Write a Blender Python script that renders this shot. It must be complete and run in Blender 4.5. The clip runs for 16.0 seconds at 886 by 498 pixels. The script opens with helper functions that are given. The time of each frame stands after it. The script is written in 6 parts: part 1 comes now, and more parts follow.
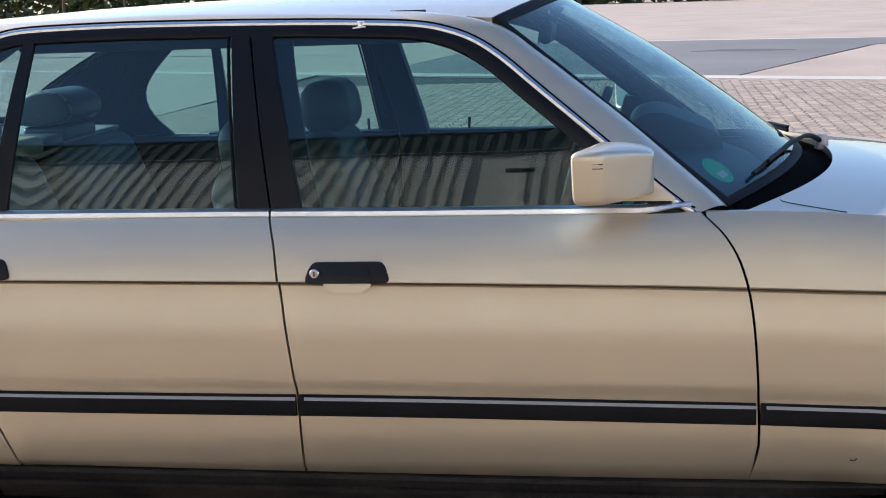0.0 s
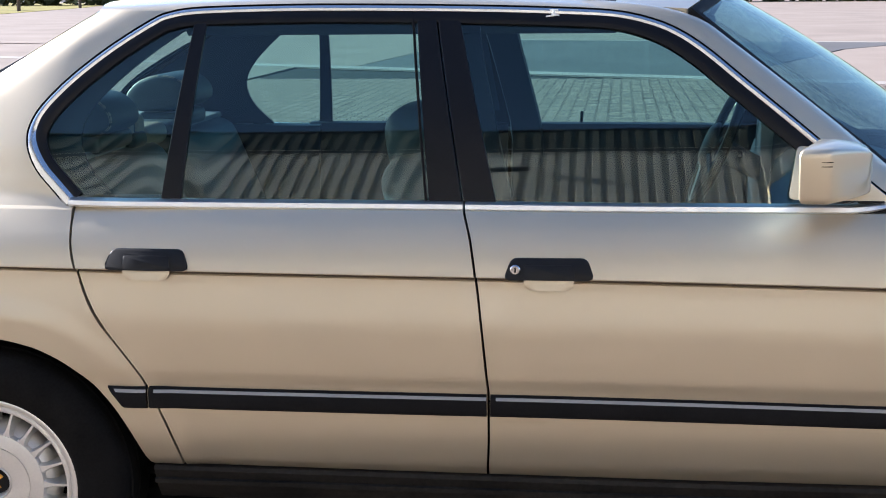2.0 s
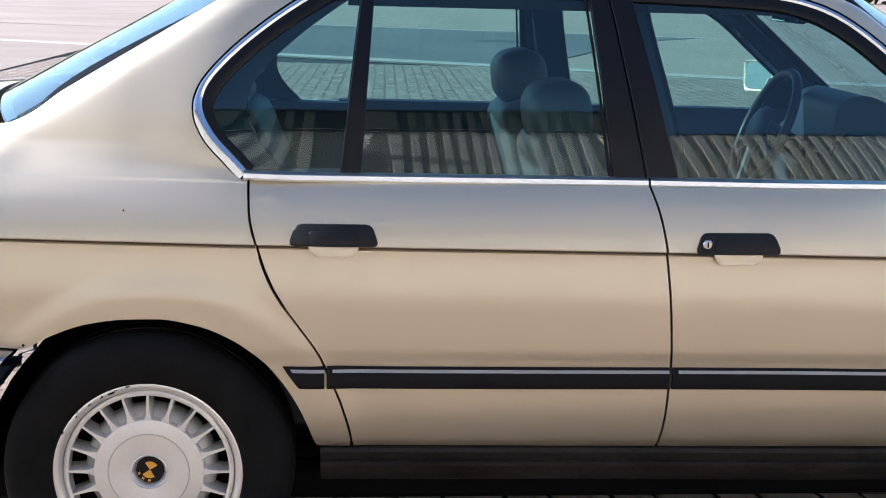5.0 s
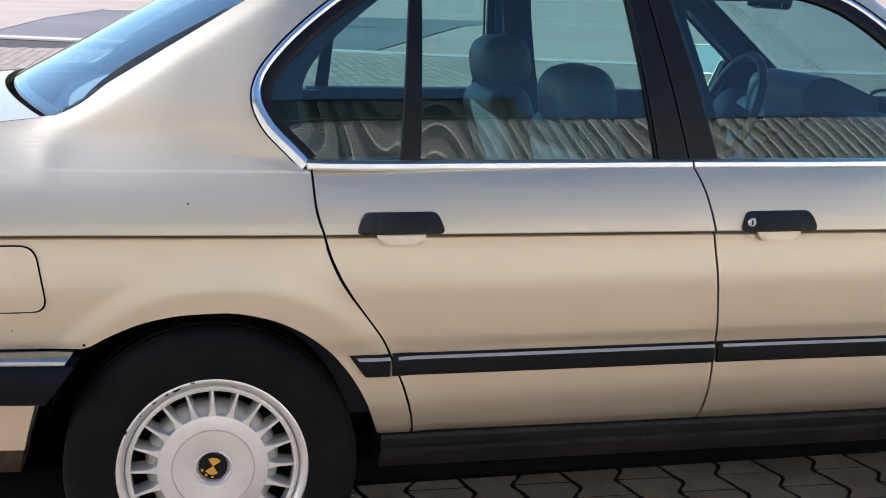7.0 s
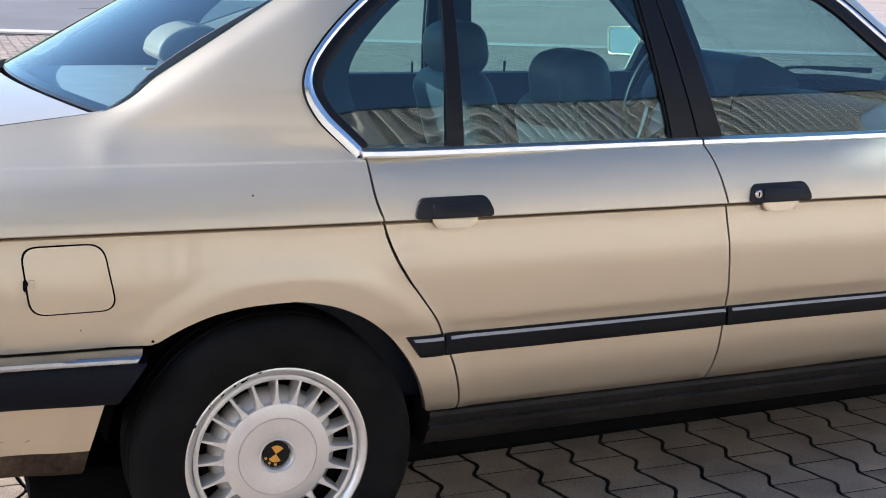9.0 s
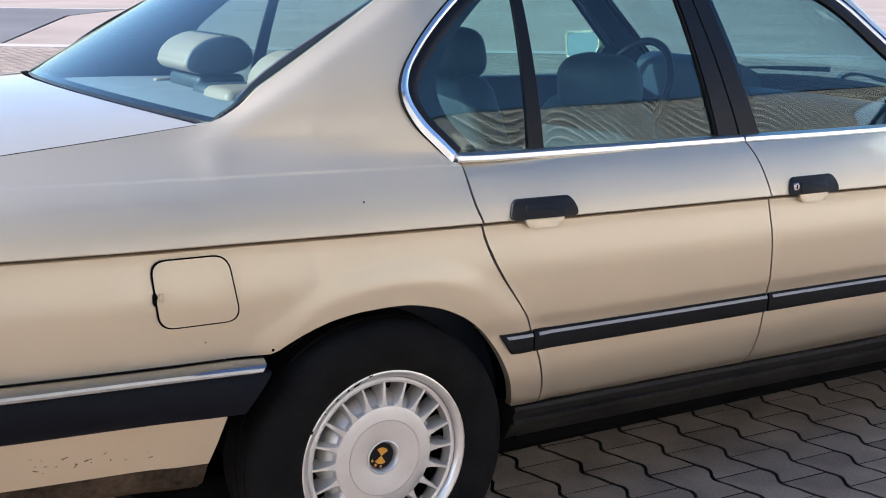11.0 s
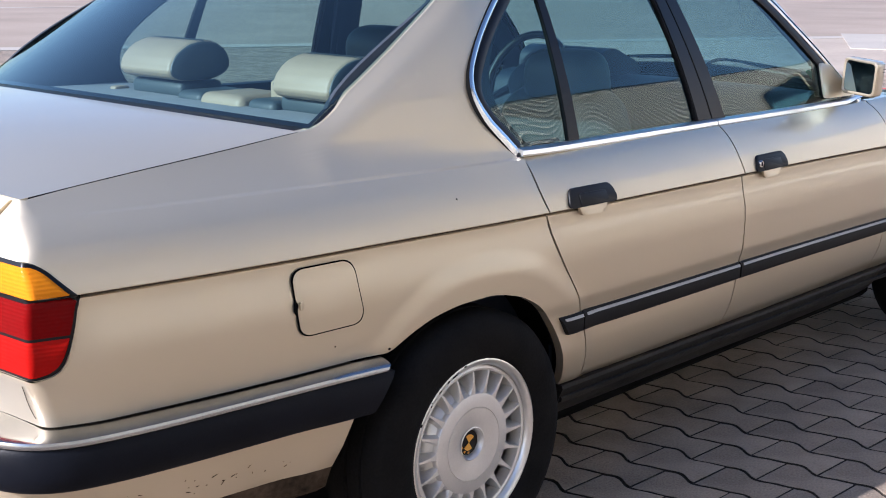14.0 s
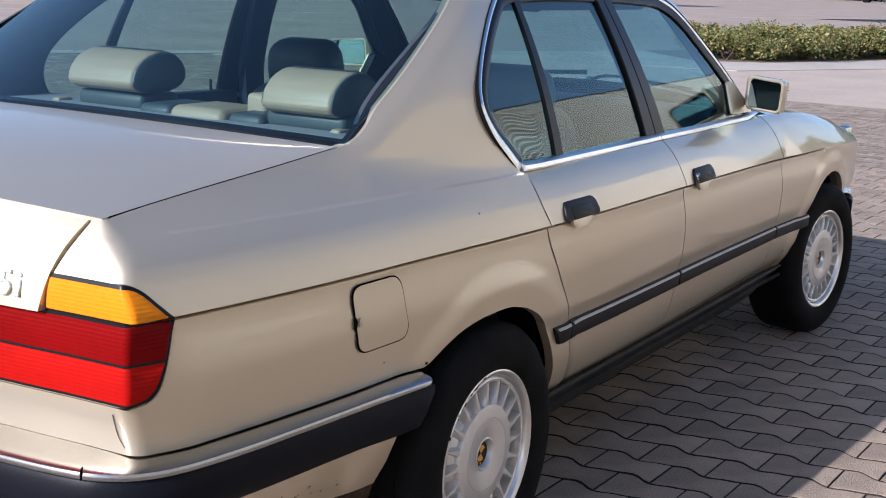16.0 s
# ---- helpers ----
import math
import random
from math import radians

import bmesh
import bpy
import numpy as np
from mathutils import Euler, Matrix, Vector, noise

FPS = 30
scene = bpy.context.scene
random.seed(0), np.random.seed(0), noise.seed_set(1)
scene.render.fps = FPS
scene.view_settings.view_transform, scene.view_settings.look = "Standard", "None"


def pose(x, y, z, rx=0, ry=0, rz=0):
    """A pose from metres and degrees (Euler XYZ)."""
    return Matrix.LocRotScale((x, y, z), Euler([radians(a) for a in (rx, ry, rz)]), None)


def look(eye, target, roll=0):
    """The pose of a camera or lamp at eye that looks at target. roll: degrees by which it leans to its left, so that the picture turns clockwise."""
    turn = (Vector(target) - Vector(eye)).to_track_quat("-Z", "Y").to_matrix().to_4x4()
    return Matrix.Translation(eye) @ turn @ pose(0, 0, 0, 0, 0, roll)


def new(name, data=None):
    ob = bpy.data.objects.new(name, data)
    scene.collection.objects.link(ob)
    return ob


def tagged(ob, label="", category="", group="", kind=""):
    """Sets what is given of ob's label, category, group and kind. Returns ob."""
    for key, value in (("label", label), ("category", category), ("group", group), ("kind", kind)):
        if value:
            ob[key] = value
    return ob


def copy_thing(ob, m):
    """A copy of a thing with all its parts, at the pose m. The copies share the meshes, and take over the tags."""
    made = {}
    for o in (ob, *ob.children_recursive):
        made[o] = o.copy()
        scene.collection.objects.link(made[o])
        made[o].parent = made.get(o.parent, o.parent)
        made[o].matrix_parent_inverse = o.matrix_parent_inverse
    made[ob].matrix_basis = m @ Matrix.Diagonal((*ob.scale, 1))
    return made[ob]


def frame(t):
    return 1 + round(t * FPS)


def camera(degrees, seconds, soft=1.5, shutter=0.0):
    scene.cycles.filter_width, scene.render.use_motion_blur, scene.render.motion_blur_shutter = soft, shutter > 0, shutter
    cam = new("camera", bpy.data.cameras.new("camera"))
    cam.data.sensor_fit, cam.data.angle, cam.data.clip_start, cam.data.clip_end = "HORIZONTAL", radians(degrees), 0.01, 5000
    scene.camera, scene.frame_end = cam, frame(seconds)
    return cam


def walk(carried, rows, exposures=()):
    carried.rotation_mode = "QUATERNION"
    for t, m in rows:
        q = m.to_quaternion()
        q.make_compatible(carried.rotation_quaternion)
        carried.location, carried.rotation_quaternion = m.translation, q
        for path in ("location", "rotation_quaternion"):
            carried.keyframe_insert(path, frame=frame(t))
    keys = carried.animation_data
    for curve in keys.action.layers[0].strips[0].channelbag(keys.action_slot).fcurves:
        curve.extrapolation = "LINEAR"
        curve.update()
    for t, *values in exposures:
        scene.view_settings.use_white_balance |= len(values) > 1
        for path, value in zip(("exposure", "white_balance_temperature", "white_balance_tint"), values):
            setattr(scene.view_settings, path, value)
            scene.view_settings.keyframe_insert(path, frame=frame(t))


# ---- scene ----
import functools

cam = camera(37.94, 16.0, 1.0)
PATH = [
    (0, (1.856, -3.503, 1.383), (1.545, -1.565, 1.002), -1.94),
    (0.5, (1.718, -3.487, 1.380), (1.430, -1.545, 1.001), -1.59),
    (1, (1.616, -3.475, 1.384), (1.316, -1.537, 0.990), -1.11),
    (1.5, (1.450, -3.472, 1.380), (1.177, -1.529, 0.994), -0.74),
    (2, (1.321, -3.481, 1.376), (1.087, -1.535, 0.987), -0.53),
    (2.5, (1.128, -3.499, 1.364), (0.983, -1.545, 0.968), -0.04),
    (3, (0.979, -3.494, 1.355), (0.874, -1.539, 0.955), 0.16),
    (3.5, (0.842, -3.450, 1.350), (0.786, -1.495, 0.938), 0.06),
    (4, (0.71, -3.504, 1.349), (0.714, -1.546, 0.94), 0.78),
    (6.5, (0.019, -3.485, 1.335), (0.363, -1.559, 0.919), 1.36),
    (7, (-0.09, -3.466, 1.339), (0.325, -1.556, 0.917), 1.53),
    (7.5, (-0.211, -3.446, 1.341), (0.273, -1.552, 0.917), 1.57),
    (8, (-0.376, -3.442, 1.355), (0.196, -1.575, 0.923), 1.37),
    (10.5, (-1.1, -3.232, 1.344), (-0.145, -1.529, 0.908), 1.39),
    (11, (-1.26, -3.186, 1.348), (-0.25, -1.514, 0.917), 1.09),
    (11.5, (-1.403, -3.143, 1.362), (-0.333, -1.51, 0.927), 0.64),
    (12, (-1.532, -3.056, 1.337), (-0.404, -1.46, 0.911), 0.45),
    (12.5, (-1.629, -2.94, 1.33), (-0.434, -1.395, 0.899), 0.61),
    (13, (-1.763, -2.877, 1.356), (-0.504, -1.386, 0.919), 0.84),
    (13.5, (-1.873, -2.798, 1.356), (-0.548, -1.364, 0.924), 0.86),
    (14, (-2.028, -2.713, 1.366), (-0.616, -1.367, 0.928), 0.5),
    (14.5, (-2.139, -2.634, 1.373), (-0.641, -1.377, 0.953), 0.4),
    (15, (-2.232, -2.511, 1.356), (-0.663, -1.339, 0.954), 0.58),
    (15.5, (-2.311, -2.375, 1.35), (-0.684, -1.287, 0.936), 1.96),
    (16, (-2.42, -2.253, 1.367), (-0.759, -1.219, 0.953), 2.13),
]
walk(cam, [(t, look(eye, target, roll)) for t, eye, target, roll in PATH], exposures=((0, 1.26, 5580, 15), (2, 1.35, 5540, 15), (3.5, 1.46, 5530, 16), (8, 1.51, 5440, 15), (12.5, 1.41, 5420, 17), (16, 0.77, 5450, 18)))

# ---- light ----
SUN_TO = Vector((-1.9, 0.58, 1.02)).normalized()
sun_elev = math.asin(SUN_TO.z)
sun_az = math.atan2(SUN_TO.x, SUN_TO.y)
world = bpy.data.worlds.new("sky")
scene.world = world
world.use_nodes = True
wn = world.node_tree.nodes
sky = wn.new("ShaderNodeTexSky")
sky.sky_type = 'NISHITA'
sky.sun_disc = False
sky.sun_elevation = sun_elev
sky.sun_rotation = sun_az
sky.air_density = 1.0
sky.dust_density = 1.2
sky.ozone_density = 1.5
wn["Background"].inputs["Strength"].default_value = 0.10
world.node_tree.links.new(sky.outputs["Color"], wn["Background"].inputs["Color"])
sun_data = bpy.data.lights.new("sun", 'SUN')
sun_data.energy = 5.0
sun_data.angle = radians(0.5)
sun_data.color = (1.0, 0.895, 0.765)
sun = new("sun", sun_data)
sun.matrix_world = look(SUN_TO * 60, (0, 0, 0))


# ---- materials ----
def nodes_of(m):
    return m.node_tree.nodes, m.node_tree.links


def mat(name, color, rough=0.5, metal=0.0, var=0.15, scale=6.0, fine=80.0, bump=0.0, coat=0.0, spec=0.5, bump_scale=None, tint=None, rough_var=0.0, by_object=0.0):
    """A surface with colour varied at two scales, and a fine relief."""
    m = bpy.data.materials.new(name)
    m.use_nodes = True
    n, l = nodes_of(m)
    b = n["Principled BSDF"]
    b.inputs["Metallic"].default_value = metal
    b.inputs["Roughness"].default_value = rough
    b.inputs["Coat Weight"].default_value = coat
    b.inputs["Coat Roughness"].default_value = 0.03
    b.inputs["Specular IOR Level"].default_value = spec
    tc = n.new("ShaderNodeTexCoord")
    big = n.new("ShaderNodeTexNoise")
    big.inputs["Scale"].default_value = scale
    big.inputs["Detail"].default_value = 6
    small = n.new("ShaderNodeTexNoise")
    small.inputs["Scale"].default_value = fine
    small.inputs["Detail"].default_value = 4
    for t in (big, small):
        l.new(tc.outputs["Object"], t.inputs["Vector"])
    mix = n.new("ShaderNodeMix")
    mix.data_type = 'FLOAT'
    mix.inputs[0].default_value = 0.4
    l.new(big.outputs["Fac"], mix.inputs[2])
    l.new(small.outputs["Fac"], mix.inputs[3])
    fac = mix.outputs[0]
    if by_object:
        info = n.new("ShaderNodeObjectInfo")
        isl = n.new("ShaderNodeNewGeometry")
        add = n.new("ShaderNodeMath")
        add.operation = 'ADD'
        l.new(info.outputs["Random"], add.inputs[0])
        l.new(isl.outputs["Random Per Island"], add.inputs[1])
        fr = n.new("ShaderNodeMath")
        fr.operation = 'FRACT'
        l.new(add.outputs[0], fr.inputs[0])
        m2 = n.new("ShaderNodeMix")
        m2.data_type = 'FLOAT'
        m2.inputs[0].default_value = by_object
        l.new(fac, m2.inputs[2])
        l.new(fr.outputs[0], m2.inputs[3])
        fac = m2.outputs[0]
    ramp = n.new("ShaderNodeValToRGB")
    c = Vector(color)
    t = Vector(tint) if tint else c
    ramp.color_ramp.elements[0].position = 0.3
    ramp.color_ramp.elements[1].position = 0.7
    ramp.color_ramp.elements[0].color = (*(c * (1 - var)), 1)
    ramp.color_ramp.elements[1].color = (*(t * (1 + var)), 1)
    l.new(fac, ramp.inputs[0])
    l.new(ramp.outputs[0], b.inputs["Base Color"])
    if rough_var:
        mr = n.new("ShaderNodeMapRange")
        mr.inputs[3].default_value = max(0.02, rough - rough_var)
        mr.inputs[4].default_value = min(1, rough + rough_var)
        l.new(mix.outputs[0], mr.inputs[0])
        l.new(mr.outputs[0], b.inputs["Roughness"])
    if bump:
        bp = n.new("ShaderNodeBump")
        bp.inputs["Strength"].default_value = bump
        bp.inputs["Distance"].default_value = 0.01
        src = small
        if bump_scale:
            src = n.new("ShaderNodeTexNoise")
            src.inputs["Scale"].default_value = bump_scale
            src.inputs["Detail"].default_value = 5
            l.new(tc.outputs["Object"], src.inputs["Vector"])
        l.new(src.outputs["Fac"], bp.inputs["Height"])
        l.new(bp.outputs[0], b.inputs["Normal"])
    return m


def paint_material():
    """Metallic beige car paint under clear lacquer, a little dusty."""
    m = mat("beige_metallic_paint", (0.59, 0.512, 0.372), 0.47, 0.78, 0.035, 1.7, 900.0, 0.0, 1.0, rough_var=0.05)
    n, l = nodes_of(m)
    b = n["Principled BSDF"]
    b.inputs["Coat Roughness"].default_value = 0.035
    b.inputs["Coat IOR"].default_value = 1.5
    tc = n.new("ShaderNodeTexCoord")
    wave = n.new("ShaderNodeTexNoise")
    wave.inputs["Scale"].default_value = 2.2
    wave.inputs["Detail"].default_value = 2
    flake = n.new("ShaderNodeTexVoronoi")
    flake.inputs["Scale"].default_value = 700
    l.new(tc.outputs["Object"], wave.inputs["Vector"])
    l.new(tc.outputs["Object"], flake.inputs["Vector"])
    b1 = n.new("ShaderNodeBump")
    b1.inputs["Strength"].default_value = 0.025
    b1.inputs["Distance"].default_value = 0.02
    l.new(wave.outputs["Fac"], b1.inputs["Height"])
    b2 = n.new("ShaderNodeBump")
    b2.inputs["Strength"].default_value = 0.03
    b2.inputs["Distance"].default_value = 0.001
    l.new(flake.outputs["Distance"], b2.inputs["Height"])
    l.new(b1.outputs[0], b2.inputs["Normal"])
    l.new(b2.outputs[0], b.inputs["Normal"])
    l.new(b1.outputs[0], b.inputs["Coat Normal"])
    return m


def glass_material(name, tint, wavy=0.0, head_on=0.08):
    """Tinted pane: clear through, glossy by Fresnel."""
    m = bpy.data.materials.new(name)
    m.use_nodes = True
    n, l = nodes_of(m)
    n.remove(n["Principled BSDF"])
    clear = n.new("ShaderNodeBsdfTransparent")
    clear.inputs["Color"].default_value = (*tint, 1)
    gloss = n.new("ShaderNodeBsdfGlossy")
    gloss.inputs["Roughness"].default_value = 0.0
    gloss.inputs["Color"].default_value = (0.86, 0.98, 0.94, 1)
    face = n.new("ShaderNodeLayerWeight")
    face.inputs["Blend"].default_value = 0.5
    power = n.new("ShaderNodeMath")
    power.operation = 'POWER'
    power.inputs[1].default_value = 5
    l.new(face.outputs["Facing"], power.inputs[0])
    fr = n.new("ShaderNodeMath")
    fr.operation = 'MULTIPLY_ADD'
    fr.inputs[1].default_value = 1 - head_on
    fr.inputs[2].default_value = head_on
    l.new(power.outputs[0], fr.inputs[0])
    mix = n.new("ShaderNodeMixShader")
    l.new(fr.outputs[0], mix.inputs[0])
    l.new(clear.outputs[0], mix.inputs[1])
    l.new(gloss.outputs[0], mix.inputs[2])
    l.new(mix.outputs[0], n["Material Output"].inputs["Surface"])
    if wavy:
        tc = n.new("ShaderNodeTexCoord")
        no = n.new("ShaderNodeTexNoise")
        no.inputs["Scale"].default_value = 3.5
        no.inputs["Detail"].default_value = 1
        l.new(tc.outputs["Object"], no.inputs["Vector"])
        bp = n.new("ShaderNodeBump")
        bp.inputs["Strength"].default_value = wavy
        bp.inputs["Distance"].default_value = 0.02
        l.new(no.outputs["Fac"], bp.inputs["Height"])
        l.new(bp.outputs[0], gloss.inputs["Normal"])
    return m


def lens_material(name, color):
    """Ribbed coloured lamp plastic: fine upright and level ribs in the relief."""
    m = mat(name, color, 0.25, 0, 0.12, 6, 60, spec=0.06)
    n, l = nodes_of(m)
    tc = n.new("ShaderNodeTexCoord")
    ribs = n.new("ShaderNodeTexWave")
    ribs.bands_direction = 'Z'
    ribs.inputs["Scale"].default_value = 45
    l.new(tc.outputs["Object"], ribs.inputs["Vector"])
    bp = n.new("ShaderNodeBump")
    bp.inputs["Strength"].default_value = 0.16
    bp.inputs["Distance"].default_value = 0.002
    l.new(ribs.outputs["Fac"], bp.inputs["Height"])
    l.new(bp.outputs[0], n["Principled BSDF"].inputs["Normal"])
    return m


PAINT = paint_material()
CHROME = mat("polished_chrome", (0.66, 0.66, 0.655), 0.13, 1.0, 0.03, 5, 60, rough_var=0.04)
WORN_CHROME = mat("dull_bumper_chrome", (0.35, 0.35, 0.355), 0.2, 1.0, 0.1, 5, 60, rough_var=0.06)
BLACK = mat("satin_black_frame", (0.006, 0.006, 0.0072), 0.35, 0, 0.2, 9, 120, spec=0.2)
HANDLE = mat("matt_black_handle_plastic", (0.008, 0.008, 0.0085), 0.5, 0, 0.2, 9, 160, spec=0.25)
SEAL = mat("dull_black_rubber_seal", (0.006, 0.006, 0.0065), 0.6, 0, 0.2, 9, 160, spec=0.15)
SEAL_GLOSS = mat("glazed_black_screen_edge", (0.007, 0.007, 0.009), 0.22, 0, 0.2, 9, 160, spec=0.5)
SATIN = mat("satin_chrome", (0.88, 0.88, 0.87), 0.33, 1.0, 0.03, 5, 60)
RUBBER = mat("grey_black_rubber_strip", (0.009, 0.0085, 0.009), 0.5, 0, 0.3, 7, 150, 0.05, rough_var=0.08, spec=0.08)
BUMPER = mat("blue_black_bumper_plastic", (0.0045, 0.0055, 0.009), 0.42, 0, 0.25, 9, 200, 0.05, rough_var=0.08, spec=0.10)
SILL = mat("dusty_black_sill_plastic", (0.008, 0.0076, 0.0075), 0.6, 0, 0.5, 6, 90, 0.1, tint=(0.020, 0.018, 0.0155), spec=0.14)
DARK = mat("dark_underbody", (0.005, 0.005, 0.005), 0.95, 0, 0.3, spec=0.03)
TYRE = mat("worn_tyre_rubber", (0.0055, 0.0053, 0.0052), 0.75, 0, 0.35, 10, 160, 0.12, tint=(0.009, 0.0085, 0.008), spec=0.07)
ALLOY = mat("silver_painted_alloy", (0.66, 0.64, 0.60), 0.36, 0.55, 0.07, 14, 200, coat=0.4, rough_var=0.06)
ALLOY_LIP = mat("bare_alloy_lip", (0.68, 0.67, 0.64), 0.32, 0.8, 0.05, 20, 60, rough_var=0.05)
GLASS = glass_material("green_tinted_glass", (0.50, 0.70, 0.68), 0.012, 0.062)
GLASS_REAR = glass_material("green_tinted_rear_glass", (0.63, 0.76, 0.76), 0.02)
GLASS_SCREEN = glass_material("tinted_windscreen_glass", (0.44, 0.60, 0.62), 0.02)
MIRROR = mat("mirror_silver", (0.48, 0.64, 0.72), 0.01, 1.0, 0.0)
LEATHER = mat("pale_cream_leather", (0.33, 0.262, 0.182), 0.5, 0, 0.12, 8, 220, 0.12)
LEATHER_GREY = mat("grey_leather", (0.045, 0.062, 0.070), 0.5, 0, 0.15, 8, 220, 0.12)
TRIM_DARK = mat("dark_blue_grey_interior_plastic", (0.011, 0.019, 0.038), 0.55, 0, 0.2, 8, 160, 0.08)
SHELF = mat("grey_felt_shelf", (0.26, 0.275, 0.29), 0.9, 0, 0.15, 12, 260, 0.15)
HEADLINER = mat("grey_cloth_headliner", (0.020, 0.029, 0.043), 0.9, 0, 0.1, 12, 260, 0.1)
AMBER = lens_material("amber_lens", (0.62, 0.20, 0.004))
RED_LENS = lens_material("red_lens", (0.31, 0.005, 0.0025))
RED_DARK = lens_material("dark_red_lens", (0.15, 0.002, 0.002))
STICKER = mat("green_paper_disc", (0.05, 0.58, 0.32), 0.5)
WHITE_INK = mat("white_print", (0.75, 0.76, 0.74), 0.6)
GOLD = mat("amber_badge_enamel", (0.62, 0.30, 0.03), 0.3)
PAVER = mat("grey_concrete_paver", (0.215, 0.170, 0.128), 0.85, 0, 0.36, 5.0, 150.0, 1.0, by_object=0.12, tint=(0.32, 0.25, 0.187))
JOINT = mat("dark_sand_joint", (0.022, 0.018, 0.014), 0.95, 0, 0.3, 9, 180, 0.4)
ASPHALT = mat("weathered_asphalt", (0.10, 0.094, 0.09), 0.9, 0, 0.18, 0.25, 30, 0.3, tint=(0.125, 0.117, 0.11))
TAN_PAVE = mat("tan_dusty_paving", (0.265, 0.208, 0.16), 0.9, 0, 0.16, 0.35, 25, 0.3, tint=(0.31, 0.245, 0.19))
PALE = mat("pale_concrete_strip", (0.38, 0.34, 0.29), 0.9, 0, 0.12, 0.8, 40, 0.2)
SOIL = mat("brown_soil", (0.13, 0.095, 0.06), 0.95, 0, 0.3, 2, 30, 0.5)
GRASS = mat("dry_lawn", (0.22, 0.19, 0.03), 0.95, 0, 0.35, 0.25, 6, 0.4, tint=(0.30, 0.25, 0.05))
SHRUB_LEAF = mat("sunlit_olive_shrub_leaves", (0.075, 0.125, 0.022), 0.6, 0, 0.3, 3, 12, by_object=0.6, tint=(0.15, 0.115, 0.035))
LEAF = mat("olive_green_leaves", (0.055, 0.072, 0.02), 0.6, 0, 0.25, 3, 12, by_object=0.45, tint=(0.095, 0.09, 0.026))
BARK = mat("brown_bark", (0.09, 0.06, 0.04), 0.9, 0, 0.3, 6, 40, 0.4)
CLAD = mat("beige_profiled_steel_sheet", (0.79, 0.755, 0.645), 0.45, 0, 0.06, 0.5, 12)
CLAD_DARK = mat("brown_profiled_steel_fascia", (0.135, 0.135, 0.10), 0.45, 0, 0.08, 0.5, 12)
FLASHING = mat("dark_brown_flashing", (0.05, 0.043, 0.035), 0.5, 0, 0.1)
TRUCK_RED = mat("red_truck_paint", (0.42, 0.02, 0.02), 0.35, 0, 0.08, 3, 40, coat=0.6)
DARK_CAR = mat("dark_grey_car_paint", (0.03, 0.032, 0.036), 0.3, 0.2, 0.1, 3, 40, coat=0.8)
DIRT = mat("caked_brown_road_dirt", (0.022, 0.016, 0.011), 0.9, 0, 0.5, 9, 70, 0.4, tint=(0.06, 0.042, 0.027), spec=0.1)
# brown that stands for the shade in the side crease and the tail seam
CREASE = mat("brown_groove_shade", (0.10, 0.078, 0.056), 0.8, 0, 0.3, 20, 200, spec=0.1)
STEEL = mat("dull_galvanised_steel", (0.42, 0.42, 0.42), 0.5, 0.8, 0.1, 6, 60)


# ---- building helpers ----
def herm(tab):
    """A smooth curve through the pairs of a table."""
    xs = [a for a, _ in tab]
    ys = [b for _, b in tab]
    k = len(xs)
    d = [(ys[i + 1] - ys[i]) / (xs[i + 1] - xs[i]) for i in range(k - 1)]
    m = [d[0]] + [0 if d[i - 1] * d[i] <= 0 else 2 * d[i - 1] * d[i] / (d[i - 1] + d[i]) for i in range(1, k - 1)] + [d[-1]]

    def value(x):
        if x <= xs[0]:
            return ys[0] + m[0] * (x - xs[0])
        if x >= xs[-1]:
            return ys[-1] + m[-1] * (x - xs[-1])
        i = int(np.searchsorted(xs, x)) - 1
        h = xs[i + 1] - xs[i]
        t = (x - xs[i]) / h
        return ((1 + 2 * t) * (1 - t) ** 2 * ys[i] + t * (1 - t) ** 2 * h * m[i]
                + t * t * (3 - 2 * t) * ys[i + 1] + t * t * (t - 1) * h * m[i + 1])
    return value


def smooth(a, b, x):
    t = min(1, max(0, (x - a) / (b - a)))
    return t * t * (3 - 2 * t)


def lerp(a, b, t):
    return a + (b - a) * t


def link_mesh(name, me, material, parent, label=""):
    if material:
        me.materials.clear()
        me.materials.append(material)
    ob = new(name, me)
    if parent:
        ob.parent = parent
    if label:
        ob["label"] = label
    return ob


def part(name, bm, material, parent, label="", sharp=38):
    me = bpy.data.meshes.new(name)
    bm.to_mesh(me)
    bm.free()
    me.shade_smooth()
    me.set_sharp_from_angle(angle=radians(sharp))
    return link_mesh(name, me, material, parent, label)


def thing(name, label, category, group="", kind="", at=(0, 0, 0)):
    ob = new(name)
    ob.location = at
    ob.empty_display_size = 0.1
    return tagged(ob, label, category, group, kind)


